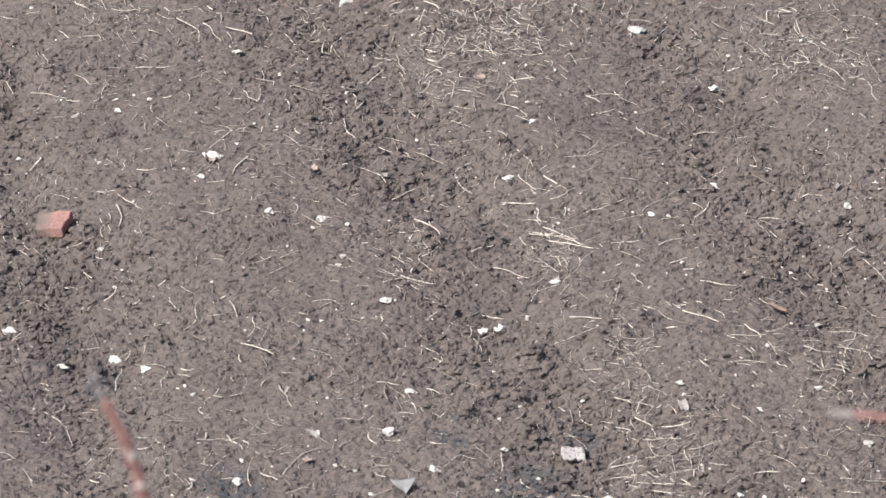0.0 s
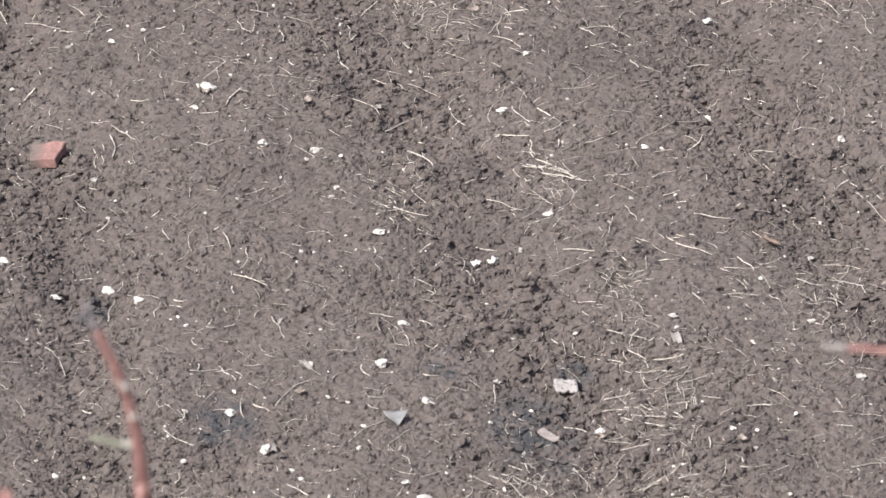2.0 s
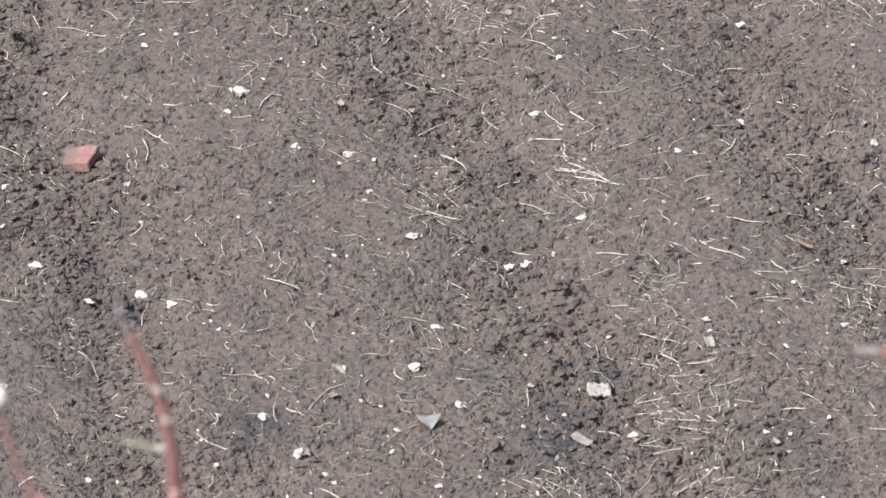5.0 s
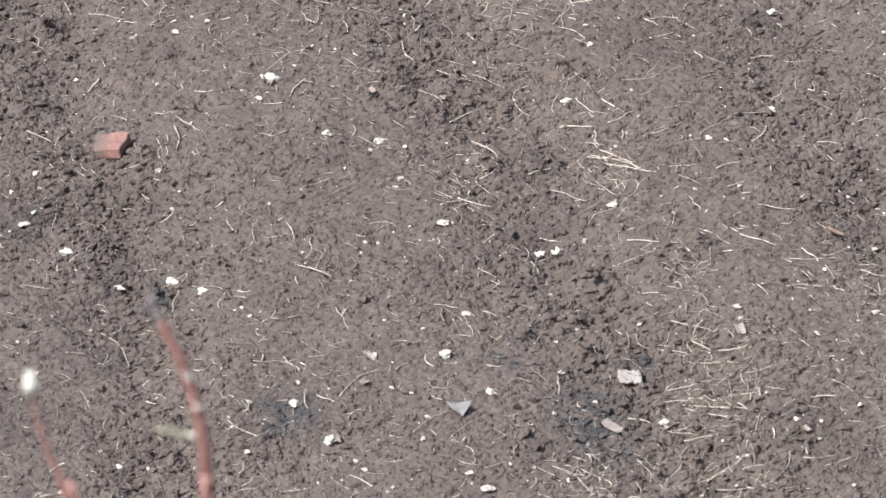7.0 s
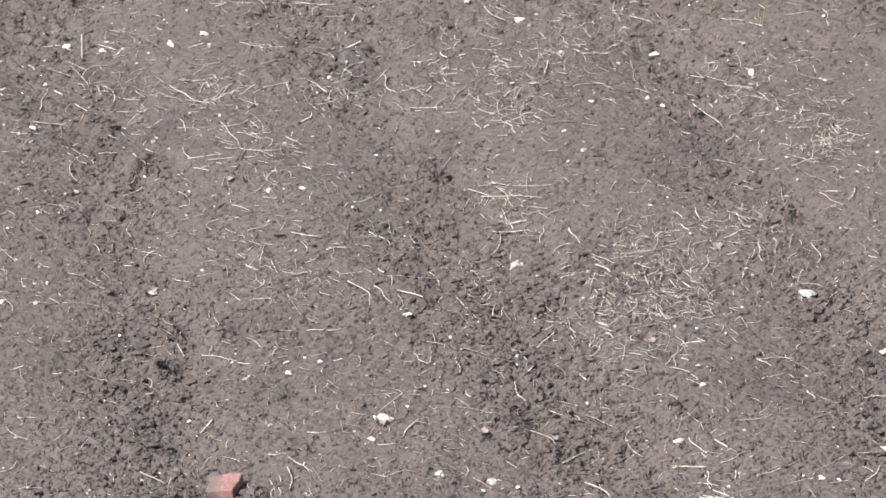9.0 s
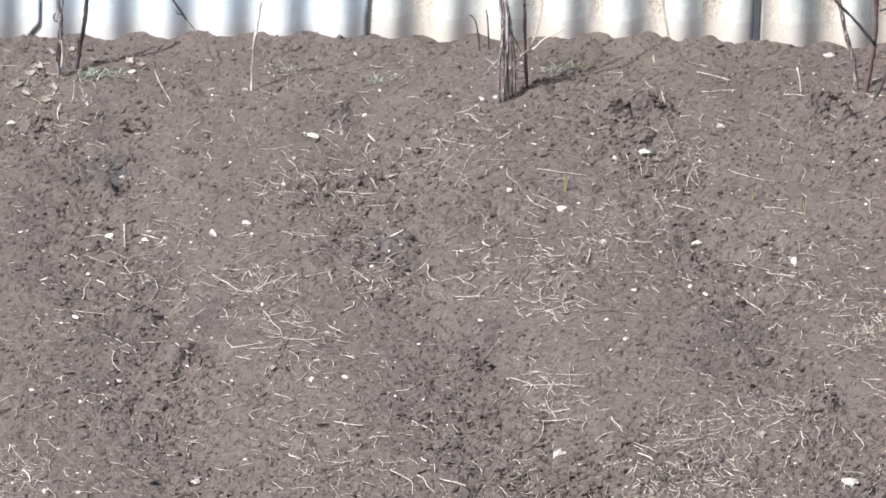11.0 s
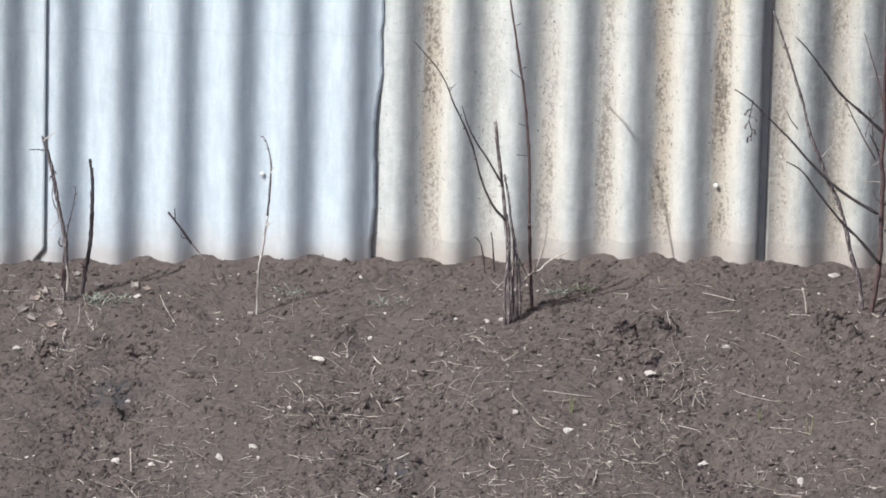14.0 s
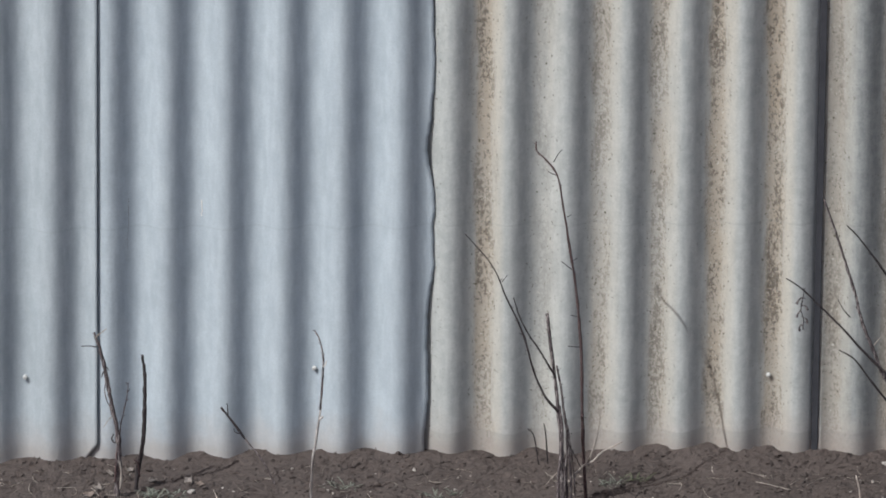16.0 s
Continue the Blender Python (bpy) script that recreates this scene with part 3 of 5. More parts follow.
def surface_line(name, points, r, material, back, trough, parent, label):
    """A thin bead that follows the corrugated face."""
    pts = [(x, FENCE_SKEW * x + back + profile(x, trough) - 0.0004, z) for x, z in points]
    v, fc = tube(pts, r, 0.6 * r, 5, 5, 0.3, 77)
    part(name, mesh(name, v, fc, material), parent, label)


surface_line("crack", ((-0.808, 0.698), (-0.809, 0.660), (-0.8085, 0.625), (-0.811, 0.590), (-0.8105, 0.560)), 0.00035, FILM, 0.0, -0.334, sheets[2], "fine grey crack")
surface_line("lime_drip", ((-0.620, 0.690), (-0.620, 0.668), (-0.6185, 0.660), (-0.622, 0.652), (-0.6195, 0.646)), 0.0022, LIME, 0.0, -0.334, sheets[2], "white lime drip")
NAIL = nail_mesh()
for i, x, z, back in ((1, -1.075, 0.213, -0.016), (2, -0.328, 0.228, 0.0), (3, 0.847, 0.197, 0.0185)):
    ob = part("nail", NAIL, sheets[i], "bright nail head")
    ob.location = (x, FENCE_SKEW * x + back + WAVE - 0.002, z)


# ---- bare shrubs along the fence ----


def twig_points(points, d, depth=0.0):
    """Places from (x, z) at the distance d before the fence; depth leans the tip towards the fence."""
    n = len(points) - 1
    return [(x, FENCE_SKEW * x - d + depth * i / n, z - 0.384 * depth * i / n) for i, (x, z) in enumerate(points)]


def shrub(name, label, category, twigs, seed):
    """A shrub from (part, points, distance, base radius, tip radius, bark, lean) rows; the first one carries the base."""
    x, z = twigs[0][1][0]
    base = Vector((x, FENCE_SKEW * x - twigs[0][2], 0))
    base.z = ground_z(base.x, base.y)
    top = tagged(new(name), label, category)
    top.location = base
    limb = None
    for k, (kind, points, d, r0, r1, bark, lean) in enumerate(twigs):
        pts = twig_points(points, d, lean)
        if kind in ("stem", "stake"):
            gx, gy, gz = pts[0]
            pts[0] = (gx, gy, min(gz, ground_z(gx, gy)) - 0.03)
        v, fc = tube(pts, r0, r1, 7, 5, 0.28, seed + k)
        buds = []
        if kind in ("stem", "branch") and len(pts) > 3:
            rnd = random.Random(seed + 7 * k)
            line = spline(pts, 5)
            for q, w in zip(line[4:-1:3], line[5::3]):
                d = (w - q).normalized()
                side = Vector((rnd.choice((-1, 1)) * rnd.uniform(0.6, 1), rnd.uniform(-0.6, 0.6), 0.2))
                tip = q + 0.006 * d + side * rnd.uniform(0.004, 0.010)
                buds.append(tube([tuple(q), tuple(tip)], max(0.0012, 0.5 * r1), 0.0006, 5))
        local = lambda verts: [(a - base.x, b - base.y, c - base.z) for a, b, c in verts]
        ob = part(kind, mesh(kind, local(v), fc, bark), limb if kind == "spur" and limb else top)
        limb = limb if kind == "spur" else ob
        for bv, bf in buds:
            part("bud", mesh("bud", local(bv), bf, bark), ob)
    return top


shrub("bare_shrub", "bare dark shrub with a cut stub beside the fence", "shrub", (
    ("stem", ((0.316, -0.004), (0.310, 0.115), (0.304, 0.223), (0.292, 0.347), (0.282, 0.424), (0.269, 0.544)), 0.44, 0.0046, 0.0040, BARK_GREY, 0.035),
    ("stem", ((0.302, 0.006), (0.302, 0.107), (0.311, 0.216), (0.303, 0.300)), 0.46, 0.0040, 0.0030, BARK_GREY, 0.0),
    ("stem", ((0.337, 0.014), (0.330, 0.138), (0.314, 0.262), (0.307, 0.324), (0.294, 0.393)), 0.42, 0.0032, 0.0024, BARK_GREY, 0.0),
    ("stem", ((0.327, 0.006), (0.322, 0.115), (0.323, 0.208), (0.316, 0.270)), 0.44, 0.0036, 0.0026, BARK_GREY, 0.0),
    ("stem", ((0.310, 0.000), (0.318, 0.090), (0.312, 0.180), (0.308, 0.240)), 0.455, 0.0026, 0.0018, BARK_GREY, 0.0),
    ("stem", ((0.345, 0.010), (0.343, 0.080), (0.334, 0.160), (0.324, 0.235)), 0.43, 0.0022, 0.0014, BARK_GREY, 0.0),
    ("branch", ((0.299, 0.276), (0.266, 0.316), (0.236, 0.385), (0.213, 0.470), (0.190, 0.531), (0.161, 0.593), (0.138, 0.654), (0.109, 0.700), (0.057, 0.761)), 0.44, 0.0032, 0.0011, BARK, -0.01),
    ("branch", ((0.292, 0.372), (0.272, 0.408), (0.250, 0.447), (0.220, 0.493), (0.198, 0.539), (0.182, 0.590)), 0.45, 0.0030, 0.0010, BARK, 0.0),
    ("spur", ((0.151, 0.631), (0.165, 0.651)), 0.45, 0.0012, 0.0007, BARK, 0.0),
    ("stem", ((0.376, 0.010), (0.366, 0.120), (0.361, 0.245)), 0.375, 0.0046, 0.0040, BARK_RED, -0.035),
    ("branch", ((0.361, 0.242), (0.359, 0.378), (0.353, 0.486), (0.341, 0.609), (0.324, 0.716), (0.308, 0.823), (0.292, 0.908), (0.262, 0.953), (0.240, 0.976), (0.237, 1.003)), 0.410, 0.0038, 0.0017, BARK_RED, 0.172),
    ("spur", ((0.281, 0.958), (0.291, 0.978), (0.302, 0.992)), 0.452, 0.0013, 0.0007, BARK, 0.0),
    ("spur", ((0.340, 0.648), (0.303, 0.678)), 0.421, 0.0013, 0.0007, BARK, 0.0),
    ("spur", ((0.351, 0.520), (0.329, 0.527)), 0.408, 0.0012, 0.0007, BARK, 0.0),
    ("spur", ((0.354, 0.436), (0.322, 0.439)), 0.399, 0.0012, 0.0007, BARK, 0.0),
    ("spur", ((0.285, 0.922), (0.267, 0.931)), 0.449, 0.0012, 0.0007, BARK, 0.0),
    ("spur", ((0.316, 0.804), (0.327, 0.810)), 0.437, 0.0012, 0.0008, BARK, 0.0),
    ("spur", ((0.332, 0.680), (0.344, 0.688)), 0.424, 0.0012, 0.0008, BARK, 0.0),
    ("branch", ((0.326, 0.065), (0.364, 0.111), (0.393, 0.127), (0.414, 0.150), (0.464, 0.177)), 0.40, 0.0032, 0.0016, BARK_PALE, 0.0),
    ("branch", ((0.379, 0.124), (0.399, 0.189), (0.409, 0.259)), 0.40, 0.0024, 0.0012, BARK_PALE, 0.0),
    ("branch", ((0.319, 0.196), (0.342, 0.150), (0.361, 0.111)), 0.42, 0.0018, 0.0010, BARK, 0.0),
), 100)
shrub("dead_twig", "short dark dead twig at the fence foot", "twig", (
    ("stem", ((0.257, 0.035), (0.242, 0.058), (0.224, 0.085)), 0.06, 0.0020, 0.0012, BARK, 0.0),
    ("stem", ((0.279, 0.040), (0.271, 0.066), (0.266, 0.098)), 0.06, 0.0022, 0.0014, BARK, 0.0),
), 140)
shrub("bare_shoot", "leafless grey-brown shoot with peeling bark", "shoot", (
    ("stem", ((-0.834, 0.005), (-0.828, 0.075), (-0.826, 0.128), (-0.831, 0.180), (-0.841, 0.232), (-0.851, 0.284), (-0.861, 0.341), (-0.874, 0.404), (-0.883, 0.427), (-0.889, 0.446)), 0.303, 0.0078, 0.0030, BARK_GREY, -0.010),
    ("branch", ((-0.886, 0.437), (-0.871, 0.450), (-0.857, 0.461)), 0.315, 0.0018, 0.0010, BARK_PALE, 0.0),
    ("branch", ((-0.882, 0.410), (-0.900, 0.413), (-0.922, 0.412)), 0.313, 0.0016, 0.0010, BARK, 0.0),
    ("branch", ((-0.825, 0.155), (-0.820, 0.197), (-0.813, 0.228), (-0.805, 0.270), (-0.802, 0.304)), 0.290, 0.0014, 0.0008, BARK_RED, 0.0),
    ("bark_strip", ((-0.831, 0.151), (-0.837, 0.145), (-0.844, 0.155), (-0.840, 0.168)), 0.305, 0.0020, 0.0014, BARK, 0.0),
    ("bark_strip", ((-0.845, 0.223), (-0.847, 0.243), (-0.856, 0.260), (-0.862, 0.289), (-0.859, 0.322)), 0.310, 0.0017, 0.0011, BARK_GREY, 0.0),
    ("bark_strip", ((-0.844, 0.216), (-0.853, 0.207), (-0.866, 0.186)), 0.305, 0.0012, 0.0007, BARK_PALE, 0.0),
    ("bark_strip", ((-0.861, 0.355), (-0.854, 0.352), (-0.852, 0.345)), 0.312, 0.0016, 0.0010, BARK, 0.0),
    ("bark_strip", ((-0.862, 0.344), (-0.868, 0.336), (-0.869, 0.325)), 0.312, 0.0018, 0.0010, BARK, 0.0),
    ("bark_strip", ((-0.822, 0.020), (-0.820, 0.055), (-0.823, 0.095)), 0.312, 0.0034, 0.0016, BARK_PALE, 0.0),
    ("bark_strip", ((-0.836, 0.040), (-0.834, 0.080), (-0.831, 0.125)), 0.314, 0.0026, 0.0012, BARK_RED, 0.0),
), 160)
shrub("bare_shoot", "short straight dark shoot with a bud at its tip", "shoot", (
    ("stem", ((-0.786, -0.001), (-0.777, 0.055), (-0.766, 0.117), (-0.762, 0.180), (-0.761, 0.243), (-0.761, 0.300), (-0.763, 0.338)), 0.246, 0.0060, 0.0042, BARK, 0.0),
    ("tip_bud", ((-0.764, 0.336), (-0.766, 0.346), (-0.767, 0.362)), 0.246, 0.0026, 0.0042, BARK, 0.0),
    ("spur", ((-0.760, 0.220), (-0.755, 0.222)), 0.250, 0.0026, 0.0016, BARK_GREY, 0.0),
    ("branch", ((-0.773, 0.030), (-0.779, 0.068), (-0.791, 0.080)), 0.252, 0.0022, 0.0013, BARK_RED, 0.0),
), 180)
shrub("bare_shoot", "thin pale shoot with a dark crooked tip", "shoot", (
    ("stem", ((-0.334, -0.012), (-0.330, 0.092), (-0.320, 0.170), (-0.308, 0.262)), 0.36, 0.0034, 0.0028, PEELED_LIT_SHADED, 0.0),
    ("spur", ((-0.312, 0.226), (-0.306, 0.233), (-0.302, 0.236)), 0.362, 0.0036, 0.0018, PEELED_LIT_SHADED, 0.0),
    ("spur", ((-0.322, 0.140), (-0.327, 0.145)), 0.362, 0.0030, 0.0016, PEELED_LIT_SHADED, 0.0),
    ("spur", ((-0.303, 0.372), (-0.297, 0.378), (-0.294, 0.388)), 0.362, 0.0022, 0.0012, PEELED_LIT_SHADED, 0.0),
    ("branch", ((-0.309, 0.255), (-0.303, 0.355), (-0.303, 0.401), (-0.313, 0.448), (-0.325, 0.471)), 0.36, 0.0027, 0.0014, BARK_GREY, 0.0),
), 190)
shrub("dead_twig", "leaning dead twig with a forked dark tip", "twig", (
    ("stem", ((-0.405, -0.026), (-0.455, 0.051), (-0.507, 0.121)), 0.21, 0.0017, 0.0022, BARK_GREY, 0.0),
    ("branch", ((-0.505, 0.118), (-0.537, 0.166), (-0.566, 0.204)), 0.21, 0.0032, 0.0026, BARK, 0.0),
    ("spur", ((-0.548, 0.184), (-0.550, 0.215)), 0.21, 0.0018, 0.0010, BARK, 0.0),
    ("spur", ((-0.517, 0.132), (-0.529, 0.135), (-0.533, 0.146)), 0.21, 0.0014, 0.0009, BARK, 0.0),
), 200)
shrub("bare_shrub", "bare branching shrub with reddish stems and thorny twigs", "shrub", (
    ("stem", ((1.240, -0.003), (1.255, 0.072), (1.263, 0.150), (1.263, 0.274), (1.265, 0.367), (1.258, 0.429), (1.266, 0.506), (1.261, 0.583), (1.262, 0.691), (1.262, 0.829), (1.263, 0.982)), 0.37, 0.0066, 0.0036, BARK_RED, 0.0),
    ("stem", ((1.224, -0.001), (1.212, 0.079), (1.192, 0.142), (1.171, 0.235), (1.146, 0.312), (1.123, 0.358), (1.100, 0.420), (1.076, 0.481), (1.052, 0.574), (1.028, 0.650), (1.004, 0.727), (0.973, 0.817)), 0.35, 0.0066, 0.0024, BARK_GREY, 0.0),
    ("stem", ((1.250, 0.017), (1.290, 0.060), (1.299, 0.138), (1.305, 0.293), (1.309, 0.448), (1.302, 0.525)), 0.42, 0.0048, 0.0022, BARK, 0.0),
    ("branch", ((1.263, 0.146), (1.206, 0.215), (1.161, 0.261), (1.101, 0.338), (1.056, 0.400), (1.015, 0.426)), 0.40, 0.0040, 0.0014, BARK, 0.0),
    ("branch", ((1.254, 0.281), (1.189, 0.320), (1.129, 0.366), (1.070, 0.427), (1.025, 0.480), (0.965, 0.542), (0.921, 0.587), (0.879, 0.618)), 0.39, 0.0040, 0.0013, BARK, 0.0),
    ("branch", ((1.267, 0.490), (1.211, 0.544), (1.152, 0.597), (1.107, 0.659), (1.062, 0.720), (1.032, 0.753)), 0.37, 0.0042, 0.0013, BARK, 0.0),
    ("branch", ((1.269, 0.316), (1.291, 0.355), (1.324, 0.378)), 0.42, 0.0028, 0.0014, BARK, 0.0),
    ("branch", ((1.273, 0.227), (1.302, 0.240), (1.336, 0.274)), 0.37, 0.0026, 0.0012, BARK, 0.0),
    ("branch", ((1.259, 0.413), (1.243, 0.459), (1.227, 0.490)), 0.37, 0.0026, 0.0012, BARK, 0.0),
    ("branch", ((1.244, 0.421), (1.214, 0.475), (1.183, 0.536), (1.159, 0.590)), 0.37, 0.0020, 0.0010, BARK_RED, 0.0),
    ("spur", ((1.043, 0.497), (1.025, 0.520), (1.012, 0.546)), 0.35, 0.0014, 0.0008, BARK, 0.0),
    ("spur", ((1.107, 0.420), (1.125, 0.443), (1.142, 0.454)), 0.35, 0.0014, 0.0008, BARK_PALE, 0.0),
    ("branch", ((1.266, 0.521), (1.250, 0.614), (1.229, 0.690), (1.205, 0.767)), 0.37, 0.0022, 0.0010, BARK_RED, 0.0),
    ("branch", ((1.262, 0.691), (1.293, 0.706), (1.321, 0.729)), 0.37, 0.0022, 0.0010, BARK, 0.0),
    ("spur", ((1.262, 0.360), (1.236, 0.362), (1.212, 0.357)), 0.37, 0.0012, 0.0007, BARK_PALE, 0.0),
    ("spur", ((1.258, 0.420), (1.235, 0.405), (1.228, 0.425)), 0.37, 0.0012, 0.0007, BARK_PALE, 0.0),
    ("spur", ((1.263, 0.300), (1.247, 0.318), (1.240, 0.340)), 0.37, 0.0012, 0.0007, BARK_RED, 0.0),
    ("branch", ((1.262, 0.560), (1.240, 0.545), (1.222, 0.515), (1.215, 0.480)), 0.37, 0.0013, 0.0007, BARK_RED, 0.0),
    ("branch", ((1.258, 0.440), (1.238, 0.470), (1.232, 0.520), (1.222, 0.560)), 0.37, 0.0013, 0.0007, BARK_RED, 0.0),
    ("branch", ((1.262, 0.640), (1.240, 0.650), (1.216, 0.640)), 0.37, 0.0012, 0.0007, BARK_PALE, 0.0),
    ("branch", ((1.262, 0.720), (1.282, 0.760), (1.290, 0.810), (1.300, 0.850)), 0.37, 0.0016, 0.0008, BARK_RED, 0.0),
    ("branch", ((1.264, 0.500), (1.290, 0.530), (1.312, 0.575), (1.330, 0.600)), 0.37, 0.0018, 0.0008, BARK, 0.0),
    ("branch", ((1.303, 0.420), (1.290, 0.455), (1.286, 0.500)), 0.42, 0.0013, 0.0007, BARK, 0.0),
    ("branch", ((1.306, 0.300), (1.322, 0.330), (1.335, 0.372)), 0.42, 0.0014, 0.0008, BARK, 0.0),
    ("branch", ((0.925, 0.590), (0.921, 0.560), (0.917, 0.534), (0.924, 0.505), (0.922, 0.478)), 0.39, 0.0012, 0.0010, BARK, 0.0),
    ("seed_pod", ((0.922, 0.566), (0.912, 0.560), (0.905, 0.548)), 0.39, 0.0012, 0.0030, BARK_GREY, 0.0),
    ("seed_pod", ((0.919, 0.545), (0.930, 0.541), (0.934, 0.531)), 0.39, 0.0012, 0.0028, BARK_GREY, 0.0),
    ("seed_pod", ((0.919, 0.528), (0.910, 0.523), (0.906, 0.512)), 0.39, 0.0012, 0.0028, BARK_GREY, 0.0),
    ("seed_pod", ((0.923, 0.510), (0.932, 0.506), (0.934, 0.494)), 0.39, 0.0012, 0.0026, BARK_GREY, 0.0),
    ("seed_pod", ((0.922, 0.492), (0.914, 0.486), (0.914, 0.474)), 0.39, 0.0012, 0.0028, BARK_GREY, 0.0),
), 220)


# ---- tall shoots in the foreground, out of focus ----


def tall_cane(label, points, y, r0, r1, extras, seed):
    x, z = points[0]
    lower = [(points[0][0] + 0.55, 0.0), (points[0][0] + 0.33, 0.4 * z), (points[0][0] + 0.12, 0.8 * z)]
    line = [(a, y, b) for a, b in lower + list(points)]
    base = Vector((line[0][0], y, ground_z(line[0][0], y)))
    line[0] = (line[0][0], y, base.z - 0.05)
    top = tagged(new("tall_shoot"), label, "shoot")
    top.location = base
    rows = [("stem", line, r0, r1, CANE)] + [(kind, [(a, y - (0.005 if kind == "bud" else 0), b) for a, b in pts], p, q, m) for kind, pts, p, q, m in extras]
    for k, (kind, pts, p, q, m) in enumerate(rows):
        v, fc = tube(pts, p, q, 8, 6, 0.12, seed + k)
        part(kind, mesh(kind, [(a - base.x, b - base.y, c - base.z) for a, b, c in v], fc, m), top)


tall_cane("tall red-brown shoot with pale buds", ((0.016, 5.040), (0.010, 5.118), (0.006, 5.148), (0.001, 5.186), (-0.005, 5.219), (-0.010, 5.241), (-0.016, 5.264), (-0.024, 5.284),
                                                  (-0.032, 5.305), (-0.041, 5.324), (-0.051, 5.343), (-0.060, 5.362)), -17.0, 0.0112, 0.0058,
          (("side_shoot", ((-0.003, 5.194), (-0.030, 5.197), (-0.063, 5.204)), 0.0052, 0.0045, OLIVE),
           ("bud", ((-0.018, 5.280), (-0.024, 5.286), (-0.029, 5.291)), 0.0041, 0.0022, BUD),
           ("bud", ((-0.006, 5.238), (-0.011, 5.243), (-0.016, 5.247)), 0.0041, 0.0022, BUD),
           ("bud", ((-0.010, 5.196), (-0.016, 5.199), (-0.020, 5.202)), 0.0044, 0.0024, BUD),
           ("tip", ((-0.060, 5.362), (-0.070, 5.380), (-0.077, 5.400)), 0.0046, 0.0034, BARK_GREY)), 300)
tall_cane("tall red-brown shoot with a pale tip", ((-0.161, 5.033), (-0.176, 5.091), (-0.190, 5.132), (-0.206, 5.165), (-0.222, 5.215), (-0.230, 5.248)), -17.0, 0.0072, 0.0020,
          (("bud", ((-0.230, 5.247), (-0.231, 5.262)), 0.005, 0.0125, BUD),
           ("bud", ((-0.231, 5.262), (-0.232, 5.284)), 0.0125, 0.006, BUD)), 310)
tall_cane("tall reddish shoot bent sideways", ((1.091, 5.149), (1.078, 5.274), (1.053, 5.335), (1.022, 5.356), (0.976, 5.364), (0.940, 5.365)), -17.0, 0.0085, 0.0048,
          (("tip", ((0.940, 5.365), (0.925, 5.366), (0.906, 5.367)), 0.0056, 0.0050, LEAF_GREY),), 320)


# ---- stones ----


def stone_mesh(seed, flat):
    rnd = random.Random(seed)
    bm = bmesh.new()
    bmesh.ops.create_icosphere(bm, subdivisions=2, radius=0.5)
    off = Vector((rnd.uniform(-9, 9), rnd.uniform(-9, 9), rnd.uniform(-9, 9)))
    for v in bm.verts:
        k = 1 + 0.85 * noise.noise(v.co * 2.3 + off) + 0.40 * noise.noise(v.co * 5.5 + off)
        v.co = Vector((v.co.x * k, v.co.y * k * rnd_ratio(seed), v.co.z * k * flat))
    me = bpy.data.meshes.new("stone")
    bm.to_mesh(me)
    bm.free()
    me.materials.append(STONE)
    me.shade_flat()
    return me


def rnd_ratio(seed):
    return 0.55 + 0.4 * ((seed * 0.618) % 1.0)


STONES = [stone_mesh(s, 0.42 + 0.05 * (s % 4)) for s in range(9)]
stone_count = 0


def stones(rows, label):
    global stone_count
    for x, y, w in rows:
        k = stone_count
        stone_count += 1
        ob = new("stone", STONES[k % 9])
        ob.matrix_world = pose(x, y, ground_z(x, y) + 0.12 * w, 12 * math.sin(k), 10 * math.cos(2 * k), 137.5 * k) @ Matrix.Scale(w, 4)
        tagged(ob, label, "stone", "stones on the soil")


stones(((0.14, -3.758, 0.045), (0.11, -3.865, 0.022), (0.27, -4.061, 0.034), (0.39, -4.066, 0.029), (0.54, -4.530, 0.026), (-0.20, -4.903, 0.028), (-0.01, -4.940, 0.030),
        (0.10, -5.089, 0.015), (-0.08, -4.872, 0.028), (1.20, -4.965, 0.023), (0.64, -5.465, 0.030), (0.28, -5.739, 0.033), (0.54, -5.267, 0.030), (0.59, -5.030, 0.026),
        (0.36, -4.651, 0.013), (0.39, -4.639, 0.010), (0.44, -4.286, 0.016), (1.16, -4.014, 0.018), (1.20, -4.015, 0.013), (1.33, -3.175, 0.036), (1.27, -3.633, 0.016),
        (0.76, -4.611, 0.026), (0.93, -4.389, 0.025), (1.41, -4.711, 0.015), (1.21, -5.021, 0.012), (1.52, -4.950, 0.018)), "small whitish stone lying on dug soil")
stones(((0.20, -5.543, 0.025), (0.21, -5.424, 0.015), (0.38, -5.283, 0.018), (0.49, -5.124, 0.010), (0.84, -5.045, 0.009), (0.42, -5.438, 0.012), (0.78, -5.564, 0.015),
        (0.80, -5.306, 0.018), (0.93, -5.611, 0.013), (1.03, -5.564, 0.030), (1.08, -5.330, 0.010), (1.37, -5.661, 0.015), (0.63, -5.989, 0.030), (0.36, -5.900, 0.018),
        (0.34, -5.854, 0.017), (0.49, -5.729, 0.015), (0.59, -5.921, 0.021), (-0.18, -5.885, 0.017), (-0.40, -4.299, 0.021), (-0.40, -4.539, 0.016), (-0.42, -4.604, 0.028),
        (-0.32, -4.740, 0.033), (1.32, -5.573, 0.018), (1.44, -5.908, 0.012), (0.41, -6.010, 0.012), (-0.12, -4.248, 0.018), (0.10, -5.800, 0.018)), "small whitish stone lying on dug soil")
